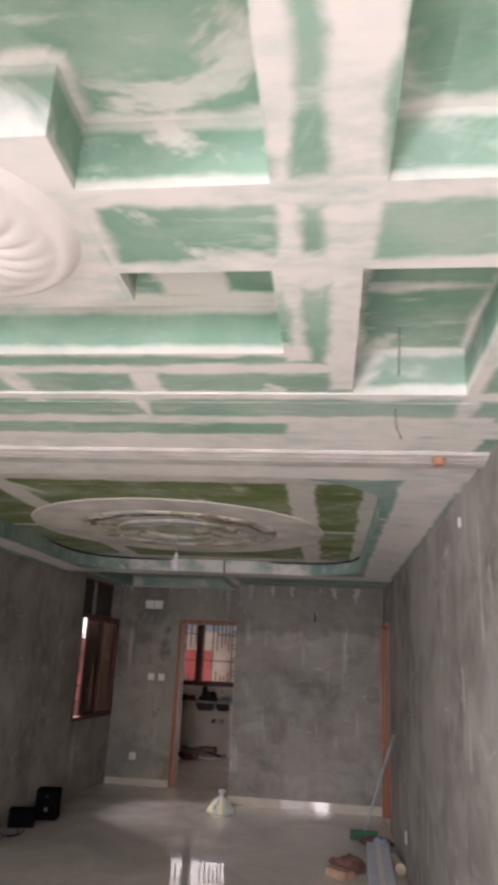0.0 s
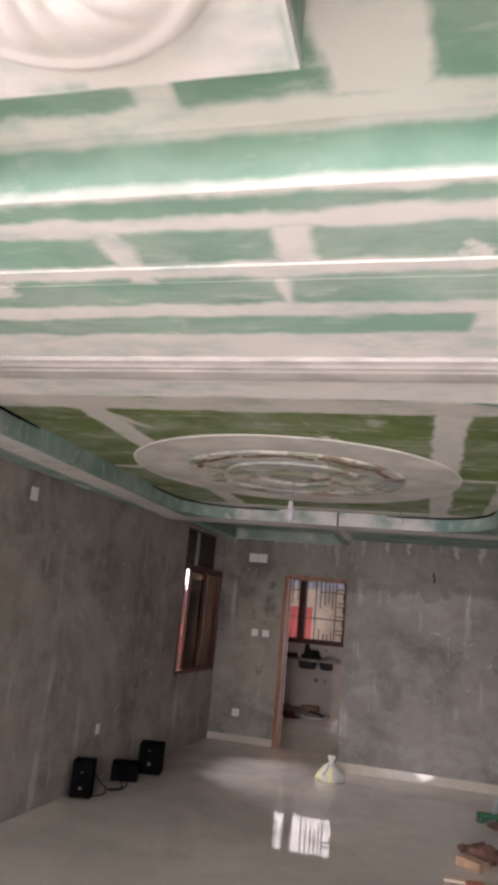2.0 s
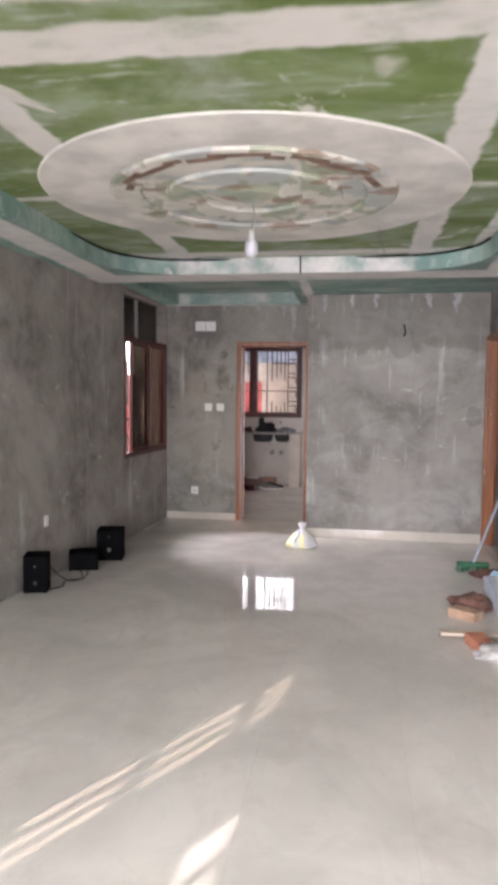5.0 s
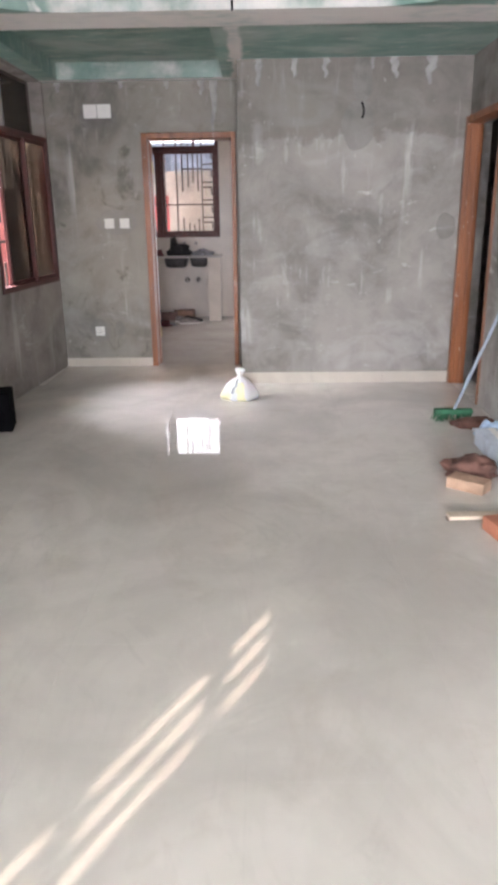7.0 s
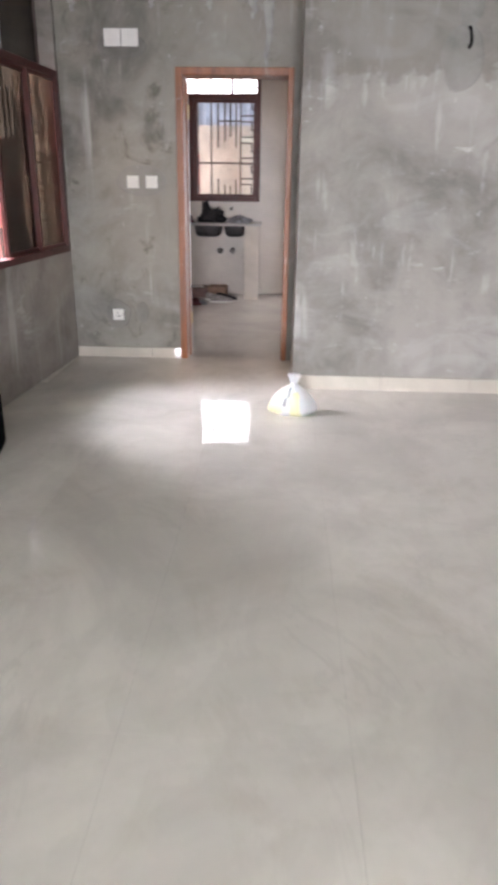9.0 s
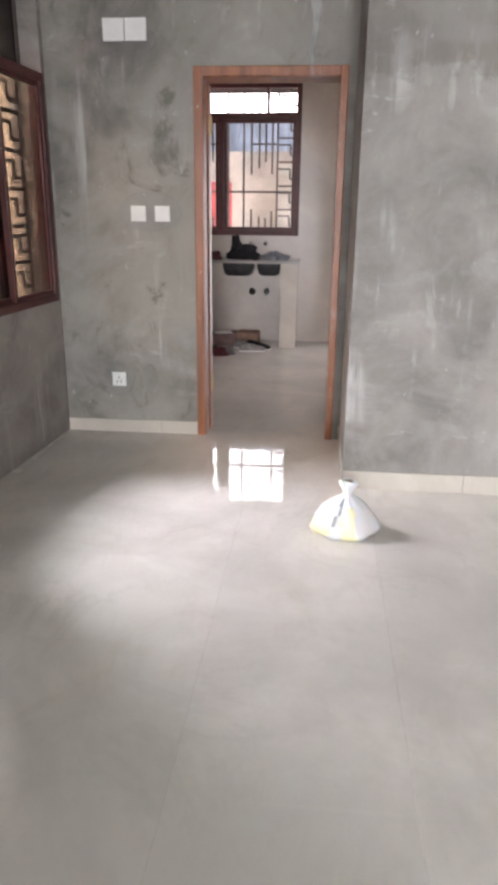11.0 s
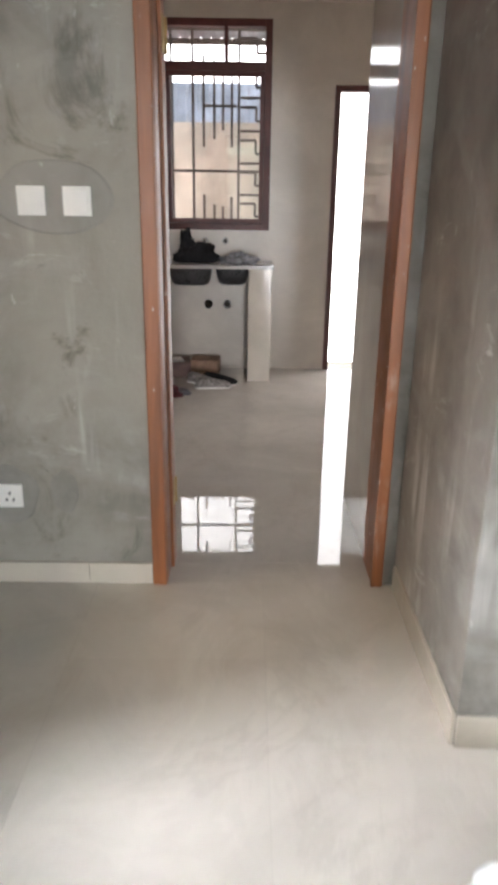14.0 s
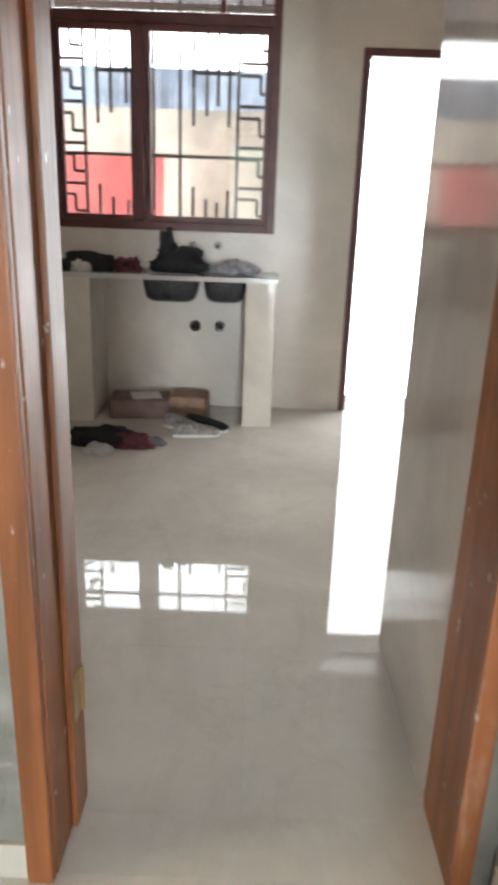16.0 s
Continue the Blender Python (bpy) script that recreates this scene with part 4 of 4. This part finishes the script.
loudspeaker((-2.54, 6.16, 0), 16, 0.17, 0.17, 0.28, "small black loudspeaker with a shiny driver by the wall", [(0.055, 0.08), (0.03, 0.20)])
loudspeaker((-2.46, 6.86, 0), 20, 0.24, 0.20, 0.15, "low black amplifier box on the floor by the wall", [])
loudspeaker((-2.36, 7.24, 0), 12, 0.22, 0.22, 0.27, "black loudspeaker on the floor beside the low box", [(0.07, 0.10), (0.03, 0.22)])
cable("speaker_cable", [(-2.47, 6.14, 0.01), (-2.40, 6.3, 0.006), (-2.44, 6.42, 0.006), (-2.36, 6.55, 0.006), (-2.42, 6.7, 0.006), (-2.5, 6.78, 0.05)], 0.004, M_BLACK, label="thin black cable tangled between the loudspeakers", category="cable")
cable("speaker_cable", [(-2.56, 6.3, 0.22), (-2.54, 6.42, 0.10), (-2.48, 6.5, 0.006), (-2.38, 6.45, 0.006), (-2.34, 6.62, 0.006), (-2.4, 6.78, 0.02)], 0.004, M_BLACK, label="black cable hanging down to the floor", category="cable")

# ---- plastic bag ----
M_BAG, nt, b = material("white_plastic_bag", 0.3)
b.inputs["Base Color"].default_value = (0.80, 0.80, 0.78, 1)
b.inputs["Subsurface Weight"].default_value = 0.15
bump(nt, b, noisy(nt, 22, 4, 0.6, (1, 1, 0.5), 1.0), 0.5, 0.01)
M_YELLOW = plain("yellow_print", (0.84, 0.80, 0.50), 0.35, vary=0.15)
M_GREYP = plain("grey_print", (0.35, 0.36, 0.38), 0.4)
bagm = bmesh.new()
prof = [(0.155, 0.0), (0.172, 0.025), (0.165, 0.07), (0.135, 0.12), (0.09, 0.16), (0.045, 0.19), (0.022, 0.205), (0.035, 0.235), (0.052, 0.262), (0.040, 0.275)]
rows_b, seg = [], 56
for i, (r, z) in enumerate(prof):
    row = []
    for k in range(seg):
        a = 2 * math.pi * k / seg
        fold = 1 + (0.05 + 0.20 * min(1, z / 0.2)) * math.sin(9 * a + 4 * z) * (0.35 + 0.3 * math.sin(3 * a)) + 0.14 * noise.noise(Vector((math.cos(a) * 1.6, math.sin(a) * 1.6, z * 7)))
        corner = 1 + max(0, 0.22 - 2.0 * z) * max(0, math.cos(2 * (a - 0.35))) ** 6
        row.append(bagm.verts.new((r * fold * corner * math.cos(a) * 1.02, r * fold * corner * math.sin(a) * 0.85, z)))
    rows_b.append(row)
top_b = bmesh.new()
top_rows = [[top_b.verts.new(v.co) for v in row] for row in rows_b[6:]]
for bmx, rr in ((bagm, rows_b[:7]), (top_b, top_rows)):
    for p, q in zip(rr, rr[1:]):
        for k in range(seg):
            j = (k + 1) % seg
            bmx.faces.new((p[k], p[j], q[j], q[k]))
bagm.faces.new(rows_b[0][::-1])
for row in rows_b[7:]:
    for v in row:
        bagm.verts.remove(v)
bmesh.ops.recalc_face_normals(bagm, faces=bagm.faces[:])
bag = thing("plastic_bag", (-0.72, 8.03, 0.001), "knotted white plastic bag with a yellow print, standing on the floor", "plastic bag", -12)
bag.scale = (0.77, 0.77, 0.87)
body = part("bag", bagm, M_BAG, bag, smooth=True)
part("tied_top", top_b, M_BAG, bag, "gathered and knotted top", smooth=True)
bm = bmesh.new()
bmesh.ops.create_uvsphere(bm, u_segments=16, v_segments=8, radius=0.028, matrix=Matrix.Translation((0, 0, 0.205)) @ Matrix.Diagonal((1, 1, 0.5, 1)))
part("knot", bm, M_BAG, bag, smooth=True)
body.data.materials.append(M_YELLOW), body.data.materials.append(M_GREYP)
for f in body.data.polygons:
    a, z = math.atan2(f.center.y, f.center.x), f.center.z
    wob = 0.22 * noise.noise(Vector((a * 3, z * 30, 2.0)))
    if 0.012 < z < 0.14 and (-2.85 < a + wob < -2.05 or -1.62 < a + wob < -1.0):
        f.material_index = 1
    elif 0.07 < z < 0.18 and abs(a + wob + 1.85) < 0.11:
        f.material_index = 2

# ---- building clutter by the right wall ----
M_PALE = plain("pale_blue_board", (0.60, 0.66, 0.74), 0.5, vary=0.15)
M_DEAL = plain("pale_deal", (0.62, 0.52, 0.40), 0.65, vary=0.2, scale=6)
M_RUST = plain("rusty_brown_cloth", (0.16, 0.08, 0.06), 0.9, vary=0.4)
M_BRICK = plain("orange_brick", (0.50, 0.20, 0.12), 0.85, vary=0.25)
M_STRAW = plain("green_broom_bristle", (0.03, 0.14, 0.07), 0.8)
pl = thing("plank", (0.52, 5.69, 0), "pale narrow timber plank lying on the floor", "plank", 3)
part("plank", boxed(-0.21, 0.30, -0.03, 0.03, 0.016, 0.034, 0.002), M_DEAL, pl)
part("batten", boxed(-0.21, 0.30, 0.0, 0.035, 0.0, 0.016, 0.002), plain("dark_stained_batten", (0.10, 0.07, 0.05), 0.8), pl, "dark batten under the plank")
pk = thing("long_carton", (0.84, 6.16, 0), "long pale blue packing carton lying beside the wall", "carton", -2)
part("box", boxed(-0.095, 0.095, -0.68, 0.68, 0, 0.10, 0.006), M_PALE, pk)
part("tape", boxed(-0.02, 0.02, -0.681, 0.681, 0.0985, 0.1015), M_WHITE, pk, "strip of white tape")
part("flap", boxed(-0.095, 0.095, 0.68, 0.75, 0.07, 0.076, 0.002), M_PALE, pk)


def heap(name, at, r, h, mat, label, category, seed, flat=0.6, rz=0.0):
    """A crumpled soft heap."""
    bm = bmesh.new()
    bmesh.ops.create_icosphere(bm, subdivisions=4, radius=1)
    for v in bm.verts:
        p = v.co.copy()
        k = 1 + 0.38 * noise.noise(p * 1.7 + Vector((seed, 0, 0))) + 0.20 * noise.noise(p * 4.1 + Vector((0, seed, 0))) + 0.07 * noise.noise(p * 10)
        v.co = Vector((p.x * r * k, p.y * r * flat * k, max(0.0, (p.z + 0.45) / 1.45) * h * k))
    ob = solid(name, bm, mat, label, category, smooth=True)
    ob.matrix_world = pose(*at, 0, 0, rz)
    return ob


heap("rag", (0.58, 6.28, 0.0), 0.15, 0.10, M_RUST, "crumpled rusty brown rag on the floor", "rag", 3.1)
heap("plastic_sheet", (0.90, 6.92, 0.0), 0.09, 0.11, plain("light_blue_plastic", (0.40, 0.55, 0.72), 0.35), "crumpled light blue plastic sheet beside the carton", "plastic sheet", 5.2)
heap("plastic_sheet", (0.62, 5.38, 0.0), 0.16, 0.07, plain("clear_grey_plastic", (0.48, 0.46, 0.44), 0.3), "crumpled grey plastic sheet by the brick", "plastic sheet", 9.2)
heap("rag", (0.88, 7.20, 0.0), 0.14, 0.06, M_RUST, "dark brown rag by the broom head", "rag", 7.7)
br = thing("brick", (0.52, 5.50, 0), "single orange clay brick lying on the floor", "brick", 12)
part("brick", boxed(-0.055, 0.055, -0.11, 0.11, 0, 0.065, 0.004), M_BRICK, br)
br = thing("brick", (0.52, 6.08, 0), "tan clay brick half under the rag", "brick", 50)
part("brick", boxed(-0.055, 0.055, -0.10, 0.10, 0, 0.06, 0.004), plain("tan_brick", (0.48, 0.32, 0.22), 0.85), br)
rl = thing("paper_roll", (1.0, 6.42, 0.045), "tan paper roll lying against the wall", "paper roll", 10)
bm = rod((-0.02, -0.16, 0), (0.0, 0.16, 0), 0.045, 20)
part("roll", bm, M_DEAL, rl, smooth=False)
brm = thing("broom", (0.77, 7.35, 0), "broom with a green head and grey stick leaning on the wall", "broom")
part("stick", rod((0.0, 0.0, 0.07), (0.278, -0.17, 0.97), 0.011, 12), plain("grey_blue_pole", (0.30, 0.36, 0.42), 0.4), brm)
bm = boxed(-0.13, 0.13, -0.03, 0.03, 0.05, 0.085, 0.008)
part("head", bm, M_STRAW, brm)
bm = bmesh.new()
rnd = random.Random(4)
for i in range(90):
    x, y = rnd.uniform(-0.12, 0.12), rnd.uniform(-0.025, 0.025)
    add_rod(bm, (x, y, 0.055), (x * 1.12 + rnd.uniform(-0.01, 0.01), y * 1.8, 0.0), 0.0035, 5, 0.002)
part("bristles", bm, M_STRAW, brm, "dark green bristles")

# ---- kitchen ----
M_SINK = plain("dark_steel_sink", (0.07, 0.07, 0.075), 0.3, 0.6)
M_STONE = polished("grey_counter_stone", (0.46, 0.44, 0.42), 0.12)
CT = thing("counter", (-1.75, 12.55, 0), "cream tiled kitchen counter on piers with a double sink", "counter")
part("pier", boxed(0.485, 0.655, -0.20, 0.245, 0, 0.845, 0.004), M_KTILE, CT)
part("pier", boxed(-0.60, -0.40, -0.20, 0.245, 0, 0.845, 0.004), M_KTILE, CT)
part("pier", boxed(-0.86, -0.60, -0.16, 0.245, 0, 0.845, 0.004), M_KTILE, CT)
bm = bmesh.new()
for b6 in ((-0.86, -0.12, -0.22, 0.249, 0.845, 0.872), (-0.12, 0.50, -0.22, -0.17, 0.845, 0.872), (-0.12, 0.50, 0.16, 0.249, 0.845, 0.872), (0.50, 0.67, -0.22, 0.249, 0.845, 0.872), (0.20, 0.25, -0.17, 0.16, 0.845, 0.872)):
    add_box(bm, *b6)
part("worktop", bm, M_STONE, CT, "thin grey stone worktop")


def basin(x0, x1, y0, y1, z0, z1):
    bm = bmesh.new()
    rows_s = []
    for inset, z in ((0.0, z1), (0.006, z1 - 0.05), (0.02, z0 + 0.02), (0.045, z0)):
        rows_s.append([bm.verts.new((x, y, z)) for x, y in rounded_rect(x0 + inset, x1 - inset, y0 + inset, y1 - inset, 0.05, 5)])
    for p, q in zip(rows_s, rows_s[1:]):
        for k in range(len(p)):
            j = (k + 1) % len(p)
            bm.faces.new((p[k], p[j], q[j], q[k]))
    bm.faces.new(rows_s[-1])
    bmesh.ops.recalc_face_normals(bm, faces=bm.faces[:])
    return bm


part("basin", basin(-0.11, 0.21, -0.17, 0.16, 0.715, 0.845), M_SINK, CT, "dark steel basin seen from below", smooth=True)
part("basin", basin(0.24, 0.49, -0.17, 0.16, 0.72, 0.845), M_SINK, CT, "dark steel basin seen from below", smooth=True)
for x, mat, lab in ((-1.585, M_BLACK, "open dark drain pipe end in the tiled wall"), (-1.43, M_CHROME, "capped shiny drain pipe end in the tiled wall")):
    t = thing("drain_pipe", (x, YK, 0.525), lab, "pipe")
    bm = lathe([(0.0, 0.0), (0.026, 0.0), (0.026, 0.018), (0.033, 0.02), (0.034, 0.0)], 24)
    o = part("pipe", bm, mat, t, smooth=True)
    o.matrix_local = pose(0, 0, 0, 90, 0, 0)
for x in (-1.61, -1.45):
    t = thing("tap_outlet", (x, YK, 1.02), "small chrome water outlet in the tiled wall", "tap outlet")
    o = part("flange", lathe([(0.0, 0.03), (0.012, 0.03), (0.014, 0.012), (0.024, 0.006), (0.026, 0.0)], 20), M_CHROME, t, smooth=True)
    o.matrix_local = pose(0, 0, 0, 90, 0, 0)
M_BLACKC = plain("black_cloth", (0.012, 0.012, 0.014), 0.85)
M_DKRED = plain("dark_red_pattern", (0.10, 0.02, 0.025), 0.8, vary=0.6, scale=40)
M_CARD = plain("brown_cardboard", (0.34, 0.22, 0.16), 0.85)
heap("black_bag", (-1.66, 12.56, 0.872), 0.15, 0.15, M_BLACKC, "black plastic bag slumped on the worktop", "bag", 2.2)
heap("black_bag", (-1.73, 12.60, 0.872), 0.065, 0.22, M_BLACKC, "tied neck of a black bag standing on the worktop", "bag", 8.4, 0.8)
heap("cloth", (-2.20, 12.55, 0.872), 0.17, 0.09, M_BLACKC, "dark cloth bundle lying on the worktop", "cloth", 4.4)
heap("cloth", (-1.98, 12.56, 0.872), 0.10, 0.07, M_DKRED, "dark red patterned cloth on the worktop", "cloth", 6.1)
heap("plastic_wrap", (-2.22, 12.46, 0.872), 0.06, 0.06, plain("white_wrap", (0.65, 0.62, 0.60), 0.5), "crumpled white wrapper on the worktop", "wrapper", 1.3)
heap("plastic_wrap", (-1.34, 12.52, 0.872), 0.13, 0.07, plain("grey_wrap", (0.30, 0.31, 0.34), 0.4, vary=0.5, scale=30), "crumpled grey and black plastic wrap on the worktop", "wrapper", 3.8)


def carton(at, rz, w, d, h, label, mat):
    t = thing("carton", at, label, "carton", rz)
    part("box", boxed(-w / 2, w / 2, -d / 2, d / 2, 0, h, 0.004), mat, t)
    part("flap", boxed(-w / 2, -0.01, -d / 2 + 0.004, d / 2 - 0.004, h + 0.001, h + 0.005), mat, t)
    part("flap", boxed(0.01, w / 2, -d / 2 + 0.004, d / 2 - 0.004, h + 0.001, h + 0.005), mat, t)


carton((-1.90, 12.56, 0), 6, 0.36, 0.26, 0.11, "low brown cardboard carton under the counter", plain("dull_purple_card", (0.20, 0.13, 0.12), 0.85))
carton((-1.60, 12.60, 0), -4, 0.22, 0.20, 0.12, "small orange-brown carton under the counter", M_CARD)
part("paper", boxed(-0.08, 0.10, -0.08, 0.08, 0.116, 0.121), M_WHITE, thing("paper_sheet", (-1.88, 12.56, 0), "white paper sheet lying on the carton", "paper", 15))


def shoe(at, rz, mat, label):
    t = thing("shoe", at, label, "shoe", rz)
    bm = bmesh.new()
    rows_h = []
    for y, w, z, top in ((-0.13, 0.028, 0.012, 0.035), (-0.10, 0.040, 0.010, 0.05), (-0.05, 0.044, 0.010, 0.062), (0.0, 0.037, 0.012, 0.075), (0.06, 0.034, 0.014, 0.085), (0.11, 0.034, 0.014, 0.085), (0.13, 0.022, 0.016, 0.07)):
        rows_h.append([bm.verts.new((w * math.cos(a), y, z + (top - z) * max(0, math.sin(a)))) for a in [math.pi * k / 8 for k in range(9)]])
    for p, q in zip(rows_h, rows_h[1:]):
        for k in range(8):
            bm.faces.new((p[k], p[k + 1], q[k + 1], q[k]))
    bm.faces.new(rows_h[0]), bm.faces.new(rows_h[-1][::-1])
    bmesh.ops.recalc_face_normals(bm, faces=bm.faces[:])
    part("upper", bm, mat, t, smooth=True)
    bm = bmesh.new()
    outline = [(0.0, -0.137), (0.03, -0.125), (0.045, -0.08), (0.042, 0.0), (0.037, 0.09), (0.025, 0.132), (-0.025, 0.132), (-0.037, 0.09), (-0.042, 0.0), (-0.045, -0.08), (-0.03, -0.125)]
    lo = [bm.verts.new((x, y, 0)) for x, y in outline]
    hi = [bm.verts.new((x, y, 0.014)) for x, y in outline]
    bm.faces.new(lo[::-1]), bm.faces.new(hi)
    for k in range(len(lo)):
        bm.faces.new((lo[k], lo[(k + 1) % len(lo)], hi[(k + 1) % len(lo)], hi[k]))
    part("sole", bm, M_WHITE, t, "pale rubber sole")


M_GREYSHOE = plain("grey_shoe_fabric", (0.30, 0.28, 0.27), 0.8, vary=0.5, scale=40)
shoe((-1.60, 12.25, 0), 60, M_GREYSHOE, "worn grey shoe on the floor before the counter")
shoe((-1.47, 12.27, 0), 75, M_BLACKC, "black shoe with a pale sole before the counter")
shoe((-1.52, 12.14, 0), 100, M_GREYSHOE, "worn grey shoe lying before the counter")
heap("garment", (-2.02, 11.93, 0), 0.20, 0.09, M_BLACKC, "dark clothes heaped on the kitchen floor", "clothes", 2.9, 0.5)
heap("garment", (-1.84, 11.90, 0), 0.11, 0.07, M_DKRED, "dark reddish cloth beside the heap on the floor", "clothes", 6.6)
heap("plastic_wrap", (-2.00, 11.78, 0), 0.07, 0.05, plain("pale_wrap", (0.55, 0.52, 0.52), 0.4), "pale crumpled wrapper on the kitchen floor", "wrapper", 4.9)
heap("plastic_wrap", (-1.75, 11.95, 0), 0.08, 0.04, plain("slate_wrap", (0.16, 0.16, 0.18), 0.5), "slate grey wrapper on the kitchen floor", "wrapper", 5.9)

# ---- floor tiles ----
FLOOR = bpy.data.objects["floor"]


def lay_tiles(x0, x1, y0, y1, ox, oy, size=0.6, gap=0.0004):
    """Square tiles over a rectangle; full tiles share one mesh."""
    shared = {}
    i0, i1 = math.floor((x0 - ox) / size), math.ceil((x1 - ox) / size)
    j0, j1 = math.floor((y0 - oy) / size), math.ceil((y1 - oy) / size)
    for i in range(i0, i1):
        for j in range(j0, j1):
            a, b = max(x0, ox + i * size) + gap / 2, min(x1, ox + (i + 1) * size) - gap / 2
            c, d = max(y0, oy + j * size) + gap / 2, min(y1, oy + (j + 1) * size) - gap / 2
            if b - a < 0.01 or d - c < 0.01:
                continue
            key = (round(b - a, 4), round(d - c, 4))
            if key not in shared:
                shared[key] = mesh_of("tile", boxed(-(b - a) / 2, (b - a) / 2, -(d - c) / 2, (d - c) / 2, -0.008, 0, 0.0004), M_FLOOR)
            ob = new("tile", shared[key])
            ob.parent = FLOOR
            ob.location = ((a + b) / 2, (c + d) / 2, 0)


lay_tiles(-3.4, XR, YF, YB, -0.6, 9.5)
lay_tiles(XL, XB, YB, YD, -0.6, 9.5)
lay_tiles(KX0, KX1, YD, YK, -0.6, 9.5)
